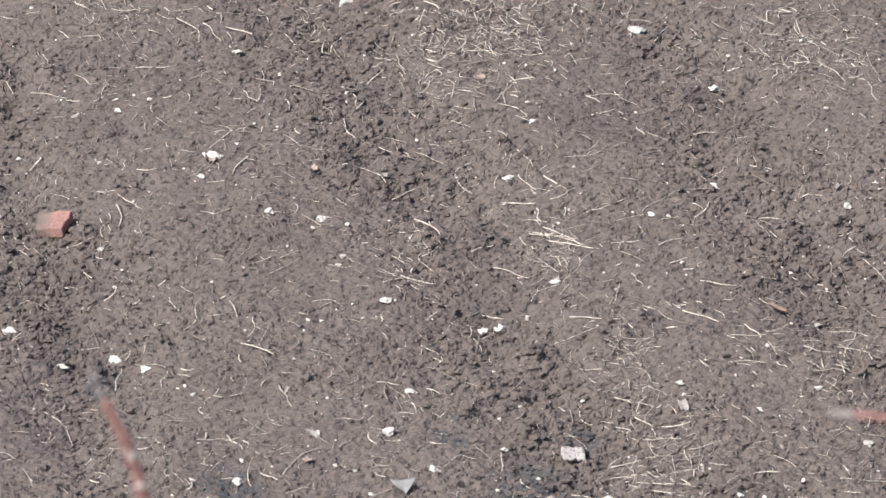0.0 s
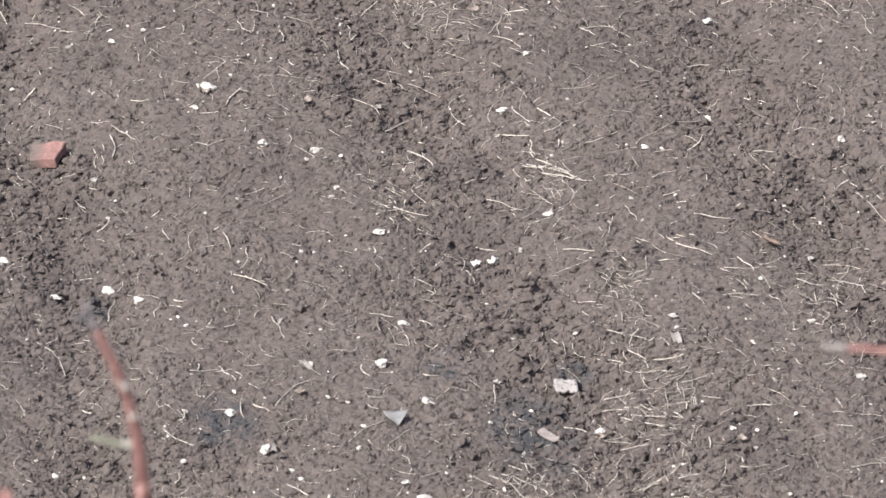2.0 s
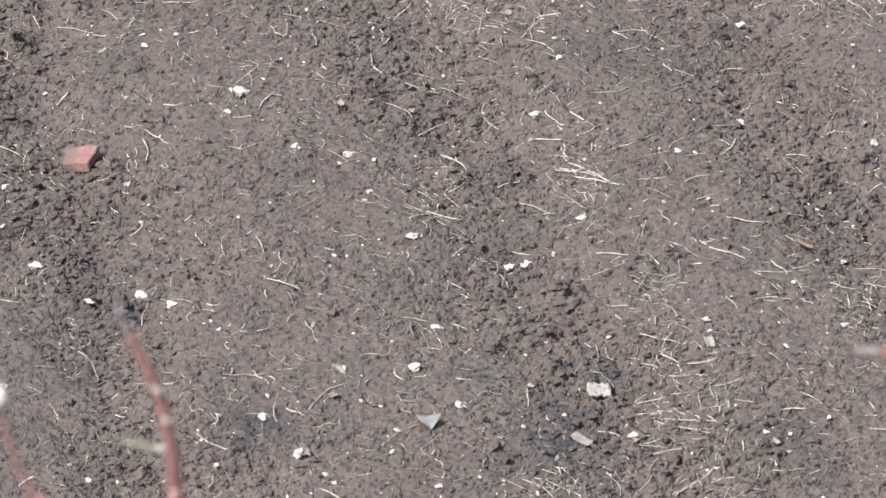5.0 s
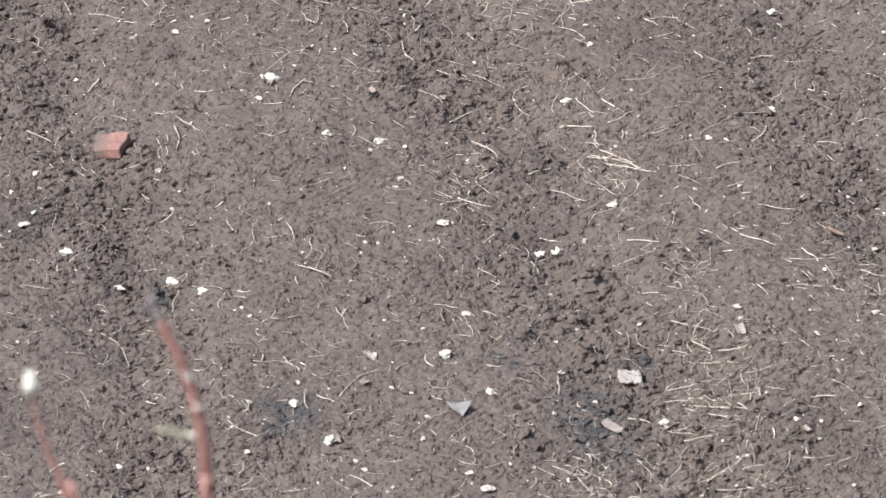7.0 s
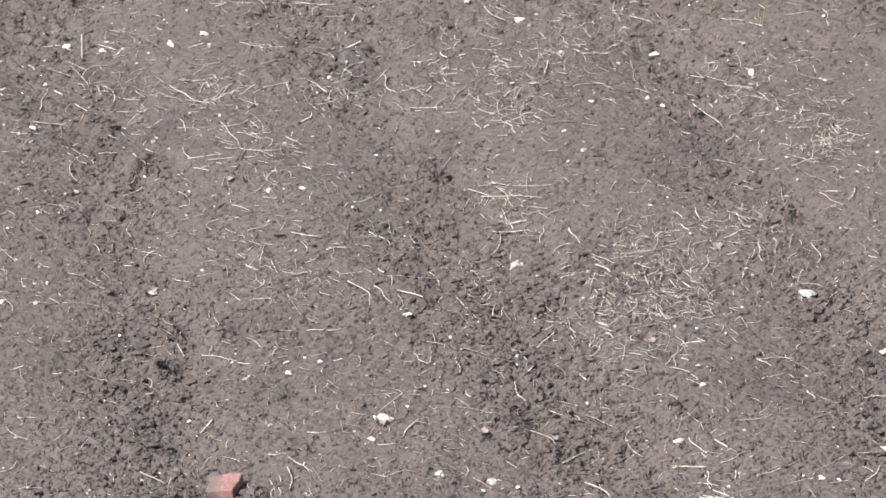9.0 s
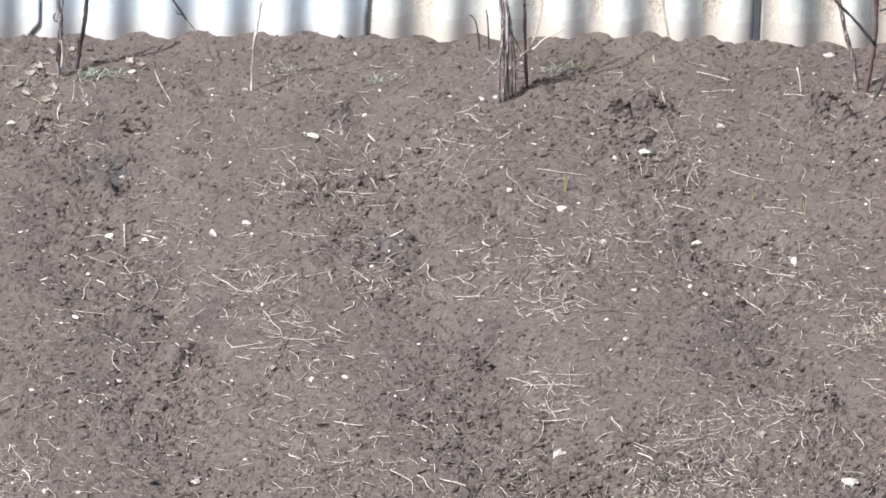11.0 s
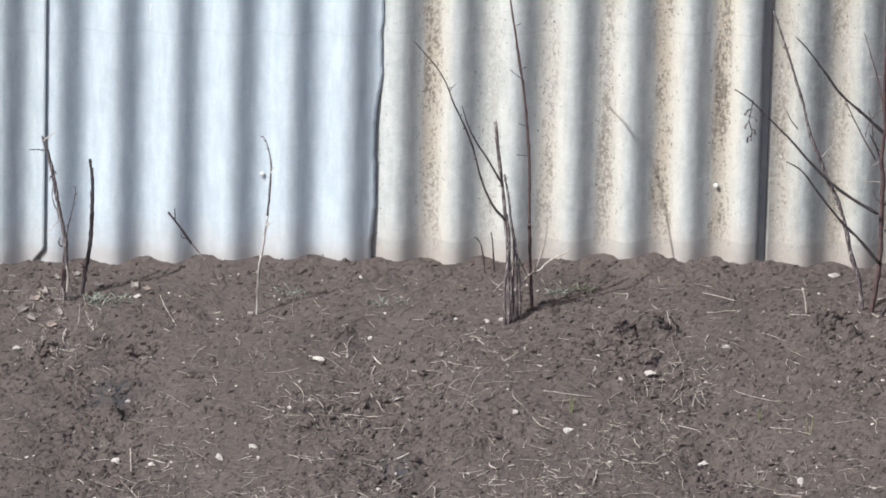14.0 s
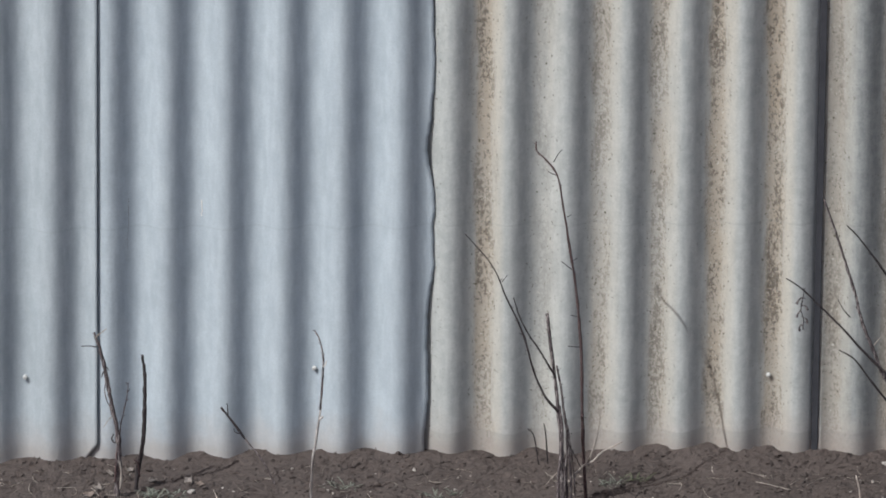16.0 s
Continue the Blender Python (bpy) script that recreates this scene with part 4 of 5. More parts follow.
stones(((1.15, -2.860, 0.045), (0.45, -2.699, 0.035), (0.19, -3.095, 0.024), (-0.74, -1.957, 0.018), (-0.71, -2.531, 0.016), (-0.70, -3.057, 0.013), (-0.42, -2.926, 0.023),
        (0.64, -1.712, 0.014), (0.78, -1.652, 0.015), (0.43, -4.334, 0.013)), "whitish stone between clods of soil")
stones(((1.16, -0.046, 0.031), (-0.17, -0.680, 0.032), (-0.58, -1.398, 0.023), (-0.35, -0.374, 0.017), (0.87, -0.560, 0.020), (0.67, -0.754, 0.029), (0.46, -1.163, 0.028),
        (0.31, -0.936, 0.011), (-0.33, -1.313, 0.020), (0.80, -1.271, 0.023), (0.26, -0.427, 0.012), (1.04, -1.440, 0.025), (-0.67, -1.375, 0.025), (-0.83, -2.480, 0.014),
        (-0.62, -2.333, 0.014), (0.33, -1.070, 0.020), (-0.78, -3.061, 0.016)), "small pale stone near the fence")

stones(((0.260, -0.425, 0.017), (0.298, -0.422, 0.020), (0.178, -0.414, 0.014), (0.181, 0.124, 0.012), (-0.104, -0.444, 0.012)), "pale chip on soil near the fence")

stones(((0.19, -3.678, 0.014), (-0.09, -3.477, 0.022), (0.89, -3.481, 0.019), (0.83, -3.791, 0.025), (1.38, -5.077, 0.014), (1.31, -3.777, 0.025), (1.62, -3.914, 0.022), (1.65, -4.312, 0.022), (1.62, -5.256, 0.025), (0.50, -5.588, 0.014), (0.80, -4.599, 0.034), (1.69, -4.110, 0.014), (1.53, -4.528, 0.014), (1.21, -5.744, 0.014), (-0.41, -1.381, 0.031), (-0.65, -0.946, 0.019), (-0.19, -0.967, 0.013), (-0.04, -0.536, 0.013), (-0.07, -2.322, 0.019), (-0.15, -2.336, 0.019), (0.57, -1.904, 0.013), (0.26, -1.869, 0.013), (-0.12, -2.024, 0.016), (0.03, -1.425, 0.013), (-0.64, -0.309, 0.022), (-0.94, -0.654, 0.022)), "small pale stone lying on dug soil")

# ---- loose litter ----


def ribbons(name, x, y, heading, length, bend, radius, lift, seed, material, segs=7):
    """Many thin three-sided stalks that lie on the soil, as arrays of verts and faces."""
    rs = np.random.RandomState(seed)
    n = len(x)
    t = np.linspace(-0.5, 0.5, segs)[None, :]
    a = heading[:, None] + bend[:, None] * t + 0.16 * rs.uniform(-1, 1, (n, 1)) * np.sin(t * 9 + rs.uniform(0, 6, (n, 1)))
    step = length[:, None] / (segs - 1)
    px = x[:, None] + np.cumsum(np.cos(a) * step, 1) - 0.5 * length[:, None] * np.cos(heading)[:, None]
    py = y[:, None] + np.cumsum(np.sin(a) * step, 1) - 0.5 * length[:, None] * np.sin(heading)[:, None]
    g = height(px, py)
    slope = (g * t).sum(1, keepdims=True) / (t * t).sum()
    line = g.mean(1, keepdims=True) + slope * t + 0.7 * (g - slope * t).std(1, keepdims=True)
    line = np.maximum(line, 0.75 * line + 0.25 * g)
    tilt = rs.uniform(-1, 1, (n, 1)) * lift[:, None]
    pz = line + radius[:, None] + np.abs(tilt) * (0.5 + np.sign(tilt) * t)
    r = radius[:, None] * (1.0 - 0.5 * np.abs(t + 0.2))
    nx, ny = -np.sin(a), np.cos(a)
    rings = []
    for k in range(3):
        c, s = math.cos(2.094 * k), math.sin(2.094 * k)
        rings.append(np.stack([px + nx * r * c, py + ny * r * c, pz + r * s], -1))
    v = np.stack(rings, 2).reshape(-1, 3)
    i = (np.arange(n)[:, None] * segs * 3 + np.arange(segs - 1)[None, :] * 3).ravel()
    f = np.concatenate([np.stack([i + k, i + (k + 1) % 3, i + 3 + (k + 1) % 3, i + 3 + k], -1) for k in range(3)])
    return mesh(name, v, f, material)


STRAW_PATCHES = (
    (0.37, -1.57, 0.18), (0.48, -1.67, 0.11), (-0.30, -1.69, 0.10), (0.61, -1.36, 0.13), (0.76, -0.81, 0.13), (1.21, -1.92, 0.08), (-0.54, -1.63, 0.13),
    (-0.17, -2.05, 0.11), (0.75, -2.62, 0.08), (0.42, -2.38, 0.08), (-0.85, -2.96, 0.06), (1.07, -1.56, 0.17), (0.03, -1.63, 0.08), (0.21, -0.77, 0.13),
    (-0.83, -0.49, 0.12), (-0.10, -0.95, 0.20), (1.50, -2.84, 0.12), (0.93, -4.19, 0.08), (1.10, -4.76, 0.09), (1.15, -5.22, 0.10), (1.14, -5.47, 0.11),
    (0.68, -3.13, 0.11), (0.84, -2.99, 0.11), (1.62, -3.01, 0.09), (1.51, -4.80, 0.15), (0.38, -2.91, 0.08), (0.59, -4.25, 0.08), (1.14, -5.76, 0.14),
)
STRAW_PATCHES_MORE = ((0.85, -5.92, 0.07), (0.88, -2.83, 0.16), (0.69, -3.13, 0.15), (-0.13, -2.80, 0.11), (1.23, -1.91, 0.10), (1.01, -2.40, 0.07))


def scatter_straw():
    rs = np.random.RandomState(5)
    xs, ys = [rs.uniform(-1.3, 1.9, 4200), rs.uniform(-1.0, 1.9, 2600)], [rs.uniform(-6.4, -0.1, 4200), rs.uniform(-6.4, -2.2, 2600)]
    for cx, cy, r in STRAW_PATCHES + STRAW_PATCHES_MORE:
        k = int(40 + 4200 * r * r)
        xs.append(rs.normal(cx, r * 0.58, k))
        ys.append(rs.normal(cy, r * 1.30, k))
        for mat in range(2 + int(18 * r)):
            mx, my = rs.normal(cx, r * 0.45), rs.normal(cy, r * 0.95)
            xs.append(rs.normal(mx, 0.024, 12))
            ys.append(rs.normal(my, 0.055, 12))
    x, y = np.concatenate(xs), np.concatenate(ys)
    keep = (y < -0.06) & ~((np.abs(x + 0.63) < 0.05) & (np.abs(y + 1.40) < 0.10))
    x, y = x[keep], y[keep]
    n = len(x)
    seen = rs.uniform(-math.pi, math.pi, n)
    length = np.clip(rs.lognormal(-3.72, 0.55, n), 0.008, 0.10) * np.hypot(np.cos(seen), 1.5 * np.sin(seen))
    heading = np.arctan2(1.5 * np.sin(seen), np.cos(seen))
    me = ribbons("dry_straw", x, y, heading, length, rs.normal(0, 0.85, n),
                 np.clip(rs.lognormal(-7.15, 0.42, n), 0.00045, 0.0024), 0.35 * length * rs.uniform(0, 1, n), 6, STRAW)
    tagged(new("dry_straw", me), "scattered pale dry straw and grass stalks on soil", "straw", kind="stuff")


scatter_straw()


def stalks(rows):
    """Single dry stalks lying between two places, bent by a share of their length."""
    for k, (x0, y0, x1, y1, bend) in enumerate(rows):
        rnd = random.Random(1000 * x0 + y1)
        a, b = (Vector((p + rnd.uniform(-0.005, 0.005), q + rnd.uniform(-0.012, 0.012), 0)) for p, q in ((x0, y0), (x1, y1)))
        side = Vector((y0 - y1, x1 - x0, 0)) * 0.28 * bend
        pts = []
        for i in range(7):
            t = i / 6
            p = a.lerp(b, t) + side * 4 * t * (1 - t) + 0.003 * Vector((math.sin(9 * t + k), math.cos(7 * t + 2 * k), 0))
            pts.append((p.x, p.y, ground_z(p.x, p.y)))
        t, z = np.linspace(-0.5, 0.5, 7), np.array([p[2] for p in pts])
        fit = z.mean() + t * (z * t).sum() / (t * t).sum()
        fit = fit + 0.8 * (z - fit).std() + 0.0016
        pts = [(p[0], p[1], float(max(f, 0.75 * f + 0.25 * q))) for p, f, q in zip(pts, fit, z)]
        c = Vector(pts[3])
        v, fc = tube([tuple(Vector(p) - c) for p in pts], rnd.uniform(0.0010, 0.0019), 0.0009, 5, 2, 0.12, k)
        ob = new("dry_stalk", mesh("dry_stalk", v, fc, STALK))
        ob.location = c
        tagged(ob, "pale dry plant stalk lying on dug soil", "stalk", "stalks on the soil")


stalks(((0.56, -3.879, 0.63, -3.787, 0.1), (0.63, -3.787, 0.64, -3.834, 0.0), (0.75, -3.672, 0.75, -3.833, -0.9), (1.14, -4.001, 1.24, -3.843, 0.2), (1.24, -3.834, 1.35, -3.786, 0.1), (1.40, -4.028, 1.48, -4.157, 0.0), (1.27, -4.398, 1.36, -4.406, 0.0), (1.40, -4.354, 1.44, -4.337, 0.0), (0.88, -4.099, 1.02, -4.217, 0.2), (0.90, -4.091, 0.99, -4.196, 0.3), (0.87, -4.109, 0.98, -4.165, 0.2), (0.92, -4.150, 1.03, -4.205, -0.1), (0.61, -4.002, 0.62, -4.245, 0.8), (0.65, -4.168, 0.65, -4.286, -0.9), (0.74, -4.188, 0.79, -4.169, 0.0), (-0.43, -4.027, -0.35, -4.126, 0.1), (-0.20, -4.243, -0.14, -4.183, 0.0), (0.31, -5.510, 0.39, -5.360, 0.3)))
stalks(((1.06, -5.458, 1.22, -5.510, 0.1), (1.07, -5.466, 1.20, -5.569, -0.1), (1.08, -5.445, 1.19, -5.474, 0.2), (1.05, -5.031, 1.14, -5.092, 0.1), (1.11, -5.235, 1.20, -5.258, 0.0), (0.78, -5.859, 0.86, -6.001, 0.3), (0.80, -5.853, 0.88, -5.912, 0.5), (0.92, -5.518, 1.00, -5.552, 0.1), (1.10, -5.889, 1.28, -5.866, -0.7), (0.55, -5.748, 0.61, -5.613, 0.4), (0.30, -5.040, 0.32, -5.129, 0.0), (0.52, -4.981, 0.57, -4.993, 0.0), (0.96, -4.560, 1.08, -4.594, 0.1), (1.10, -4.358, 1.13, -4.411, 0.2), (0.61, -4.758, 0.67, -4.839, 0.2), (0.81, -3.911, 0.89, -3.940, 0.3), (1.22, -4.551, 1.30, -4.589, 0.2), (1.20, -4.287, 1.25, -4.239, 0.0)))
stalks(((-0.74, -2.457, -0.62, -2.457, 0.1), (0.09, -2.547, 0.15, -2.603, 0.2), (0.14, -2.858, 0.27, -2.813, 0.0), (0.33, -2.226, 0.40, -2.319, 0.3), (0.37, -2.286, 0.51, -2.326, 0.2), (0.41, -2.244, 0.45, -2.402, 0.1), (0.99, -1.035, 1.04, -1.043, 0.0), (0.97, -1.095, 1.03, -1.103, 0.0), (0.59, -1.595, 0.68, -1.555, 0.2), (0.40, -0.943, 0.53, -0.944, 0.1), (-0.31, -1.762, -0.23, -1.696, 0.3), (-0.30, -1.736, -0.25, -1.628, 0.2), (-0.20, -1.703, -0.11, -1.586, 0.3), (-0.28, -1.894, -0.23, -2.045, 0.1), (-0.31, -2.153, -0.18, -2.127, -0.2), (1.17, -2.519, 1.18, -2.642, 0.3), (-0.04, -0.921, -0.00, -1.018, 0.0), (0.52, -2.485, 0.51, -2.577, 0.0)))
stalks(((-0.46, -2.270, -0.51, -2.344, 0.2), (1.13, -2.050, 1.23, -1.997, 0.2), (1.16, -1.919, 1.25, -1.859, -0.2), (0.97, -1.873, 1.00, -1.813, 0.3), (1.04, -2.311, 1.09, -2.216, 0.0), (0.03, -1.446, 0.06, -1.538, 0.0), (0.29, -1.720, 0.33, -1.623, 0.2), (0.45, -1.690, 0.51, -1.589, 0.3), (0.41, -1.768, 0.48, -1.609, 0.5), (0.47, -1.863, 0.55, -1.571, 0.4), (0.37, -1.509, 0.43, -1.466, 0.1), (0.61, -1.382, 0.68, -1.338, 0.0), (0.17, -1.639, 0.23, -1.585, 0.1), (0.82, -0.350, 0.91, -0.329, 0.1), (0.71, -2.662, 0.79, -2.621, 0.1), (0.70, -2.685, 0.81, -2.629, 0.3), (0.04, -2.910, 0.10, -3.051, 0.5), (-0.28, -1.627, -0.32, -1.672, 0.2)))

stalks(((0.21, -3.360, 0.24, -3.420, -0.08), (0.24, -3.420, 0.25, -3.230, -0.12), (0.30, -3.380, 0.32, -3.450, -0.03), (0.64, -3.150, 0.63, -3.240, -0.1), (0.62, -3.300, 0.66, -3.230, -0.13), (0.47, -3.310, 0.48, -3.380, -0.03), (0.44, -3.500, 0.47, -3.560, 0.13), (0.35, -3.770, 0.39, -3.740, 0.09), (0.53, -4.420, 0.59, -4.360, -0.07), (0.57, -4.380, 0.66, -4.390, -0.1), (-0.07, -3.960, -0.03, -4.020, -0.09), (-0.29, -3.350, -0.21, -3.390, 0.13), (-0.21, -3.410, -0.18, -3.410, 0.1), (-0.15, -3.420, -0.09, -3.370, 0.09), (-0.07, -3.900, -0.04, -3.940, 0.09), (-0.05, -3.220, 0.04, -3.200, -0.09), (-0.13, -3.930, -0.09, -3.940, -0.06), (-0.12, -4.080, -0.12, -4.160, 0.04)))
stalks(((-0.10, -4.070, -0.10, -4.160, 0.07), (-0.09, -3.950, -0.03, -4.020, 0.11), (0.01, -4.050, 0.04, -4.000, -0.12), (-0.04, -3.820, -0.00, -3.820, 0.03), (-0.32, -4.170, -0.29, -4.230, 0.05), (-0.07, -3.820, -0.07, -3.770, 0), (0.83, -3.240, 0.82, -3.370, -0.1), (0.80, -3.370, 0.85, -3.250, -0.01), (0.84, -3.330, 0.86, -3.340, -0.12), (0.86, -3.400, 0.88, -3.460, 0.13), (1.02, -3.290, 1.05, -3.340, 0.11), (1.03, -3.280, 1.12, -3.250, 0.3), (1.05, -3.410, 1.09, -3.370, 0.01), (1.02, -4.000, 1.10, -3.920, -0.2), (1.17, -4.190, 1.24, -4.130, 0.02), (1.08, -4.190, 1.13, -4.160, 0.11), (1.64, -4.180, 1.71, -4.350, 0), (1.46, -4.270, 1.49, -4.310, -0.02)))
stalks(((1.54, -4.330, 1.58, -4.320, -0.1), (0.81, -3.580, 0.83, -3.670, -0.06), (0.85, -3.640, 0.89, -3.740, 0.09), (0.85, -3.770, 0.90, -3.870, -0.14), (0.93, -3.920, 0.98, -3.850, -0.14), (0.79, -4.280, 0.87, -4.360, 0.04), (0.89, -3.980, 0.90, -4.060, -0.07), (1.40, -3.660, 1.45, -3.690, 0.01), (1.41, -3.950, 1.47, -3.970, -0.01), (1.61, -3.960, 1.63, -3.990, -0.05), (1.58, -3.060, 1.65, -3.190, 0.15), (1.70, -3.170, 1.71, -3.290, -0.09), (1.57, -4.220, 1.58, -4.270, -0.03), (1.33, -3.200, 1.35, -3.260, -0.09), (1.27, -3.450, 1.33, -3.430, 0.04), (1.14, -3.470, 1.16, -3.500, -0.04), (1.48, -3.100, 1.47, -3.160, 0.07), (-0.23, -5.150, -0.17, -5.320, 0.3)))
stalks(((0.11, -5.340, 0.17, -5.310, -0.05), (-0.08, -5.030, -0.06, -4.910, 0.02), (0.03, -5.050, 0.04, -4.970, 0.12), (0.07, -4.960, 0.10, -4.970, -0.12), (0.26, -5.490, 0.30, -5.530, -0.13), (0.47, -5.670, 0.55, -5.560, 0.3), (0.58, -5.760, 0.60, -5.870, 0.4), (0.18, -5.290, 0.21, -5.360, -0.08), (0.01, -5.440, 0.07, -5.390, 0.3), (-0.13, -5.490, -0.10, -5.500, -0.08), (0.08, -5.890, 0.10, -5.860, -0.05), (0.14, -5.380, 0.13, -5.450, -0.1), (0.63, -5.880, 0.67, -5.840, -0.01), (0.98, -4.830, 1.03, -4.860, -0.14), (1.02, -5.160, 1.10, -5.200, 0.14), (1.09, -5.140, 1.14, -5.180, 0.07), (1.04, -5.360, 1.14, -5.360, 0.14), (1.24, -5.390, 1.25, -5.430, 0.08)))
stalks(((1.33, -4.680, 1.44, -4.640, -0.03), (1.36, -4.610, 1.40, -4.670, 0.13), (1.59, -4.700, 1.62, -4.550, 0.04), (1.59, -4.790, 1.59, -4.700, 0.1), (1.60, -5.450, 1.66, -5.450, -0.06), (1.66, -5.410, 1.68, -5.500, -0.09), (1.49, -4.710, 1.55, -4.720, -0.02), (1.43, -4.810, 1.45, -4.830, -0.11), (1.32, -4.830, 1.40, -4.820, 0.3), (1.11, -5.820, 1.25, -5.800, 0.5), (1.24, -5.800, 1.27, -5.850, 0.3), (1.58, -5.740, 1.67, -5.700, -0.04), (1.59, -5.750, 1.59, -5.830, 0.14), (1.03, -5.590, 1.10, -5.610, -0.05), (1.07, -5.640, 1.18, -5.650, -0.15), (0.96, -5.770, 1.00, -5.870, 0.3), (1.33, -5.750, 1.40, -5.740, -0.1), (1.21, -5.310, 1.24, -5.260, 0.09)))
stalks(((1.22, -5.300, 1.29, -5.270, -0.04), (-0.38, -0.519, -0.37, -0.588, -0.06), (-0.43, -0.799, -0.42, -0.890, -0.12), (-0.14, -0.827, -0.09, -0.821, 0.14), (0.07, -0.759, 0.14, -0.778, -0.09), (-0.04, -1.178, 0.04, -1.157, -0.13), (-0.24, -1.380, -0.18, -1.419, -0.13), (-0.19, -1.437, -0.12, -1.398, -0.1), (-0.32, -1.539, -0.28, -1.499, 0.05), (-0.11, -1.609, -0.11, -1.679, -0.11), (-0.40, -1.648, -0.34, -1.758, -0), (-0.18, -1.539, -0.13, -1.491, -0.08), (0.13, -1.508, 0.14, -1.630, -0.11), (-0.73, -1.827, -0.71, -1.667, 0.01), (-0.70, -1.668, -0.67, -1.708, 0.08), (-0.64, -1.747, -0.59, -1.859, -0.03), (-0.74, -1.889, -0.66, -1.898, 0.15), (-0.83, -1.969, -0.82, -2.040, -0.01)))
stalks(((-0.35, -2.130, -0.27, -2.119, 0.2), (-0.23, -2.063, -0.16, -2.090, -0.02), (-0.12, -1.966, -0.07, -1.999, -0.08), (-0.09, -2.050, -0.06, -2.059, 0.12), (-0.83, -2.600, -0.79, -2.530, -0.14), (-0.81, -2.750, -0.78, -2.733, -0.07), (-0.81, -2.710, -0.81, -2.800, -0.08), (-0.79, -2.820, -0.78, -2.869, -0.09), (-0.24, -2.420, -0.19, -2.449, -0.08), (-0.20, -2.579, -0.14, -2.550, 0.11), (0.06, -2.369, 0.11, -2.311, -0.11), (0.01, -2.680, 0.01, -2.780, 0.02), (0.11, -2.930, 0.15, -3.040, 0.12), (-0.49, -2.129, -0.46, -2.179, 0.05), (-0.64, -2.074, -0.58, -2.159, 0.09), (0.58, -2.519, 0.61, -2.620, -0.05), (0.50, -1.799, 0.52, -1.849, 0.05), (0.43, -1.850, 0.45, -1.900, 0.09)))
stalks(((0.34, -1.796, 0.36, -1.879, 0.04), (0.89, -1.647, 0.97, -1.768, 0.09), (0.98, -1.719, 1.02, -1.678, 0.05), (0.80, -2.229, 0.84, -2.229, 0.13), (1.04, -2.540, 1.05, -2.689, -0.13), (1.08, -2.508, 1.08, -2.629, 0.14), (1.19, -2.230, 1.25, -2.321, 0.05), (0.96, -1.488, 1.04, -1.538, -0.14), (1.03, -1.522, 1.06, -1.533, 0.12), (0.56, -2.839, 0.62, -2.789, 0.14), (0.64, -2.669, 0.69, -2.739, 0.05), (0.90, -2.749, 0.91, -2.620, -0.13), (1.11, -2.719, 1.13, -2.739, -0.1), (1.19, -2.899, 1.22, -2.819, 0.04), (0.63, -2.939, 0.68, -3.000, 0.02), (0.81, -0.207, 0.90, -0.259, 0.13), (0.89, -0.839, 1.00, -0.929, -0.15), (1.23, -1.030, 1.24, -1.128, 0.11)))
stalks(((0.55, -1.279, 0.57, -1.189, -0.12), (0.74, -1.057, 0.80, -1.095, 0.09), (0.02, -1.608, 0.04, -1.697, 0.08), (-0.35, -1.609, -0.31, -1.519, 0.11)))


def standing_stalk(x, y, tall, lean, seed):
    z = ground_z(x, y)
    v, fc = tube([(0, 0, -0.02), (0.4 * lean, 0, 0.5 * tall), (lean, 0.004, tall)], 0.0026, 0.0018, 6, 4, 0.15, seed)
    ob = new("stalk_stub", mesh("stalk_stub", v, fc, STALK))
    ob.location = (x, y, z)
    tagged(ob, "short pale stalk stub standing in soil", "stalk")


standing_stalk(1.08, -0.363, 0.072, -0.015, 1420)
standing_stalk(-0.63, -1.432, 0.063, -0.003, 219)


def scatter_chips():
    """Crumbs of lime and stone."""
    rs = np.random.RandomState(8)
    n = 1900
    x, y = rs.uniform(-1.3, 1.9, n), rs.uniform(-6.4, -0.1, n)
    s = np.clip(rs.lognormal(-5.75, 0.42, n), 0.0018, 0.0075)
    me = lumps("stone_chips", x, y, s, -0.05, 0.7, 9, CHIP)
    tagged(new("stone_chips", me), "tiny whitish stone and lime chips scattered on soil", "gravel", kind="stuff")


scatter_chips()


def brick_fragment():
    bm = bmesh.new()
    bmesh.ops.create_cube(bm, size=1)
    for v in bm.verts:
        v.co = Vector((v.co.x * (0.078 if v.co.y > 0 else 0.060), v.co.y * 0.078, v.co.z * 0.024))
    bmesh.ops.subdivide_edges(bm, edges=bm.edges[:], cuts=5, use_grid_fill=True)
    for v in bm.verts:
        v.co += 0.0035 * noise.noise_vector(v.co * 45)
    bmesh.ops.bevel(bm, geom=[e for e in bm.edges if e.calc_face_angle(0) > 0.9], offset=0.002, segments=1, affect="EDGES")
    me = bpy.data.meshes.new("brick_fragment")
    bm.to_mesh(me)
    bm.free()
    me.materials.append(BRICK)
    ob = new("brick_fragment", me)
    ob.matrix_world = pose(-0.232, -4.122, ground_z(-0.232, -4.122) + 0.016, 8, -9, -12)
    tagged(ob, "broken piece of red brick half sunk in soil", "brick")


brick_fragment()


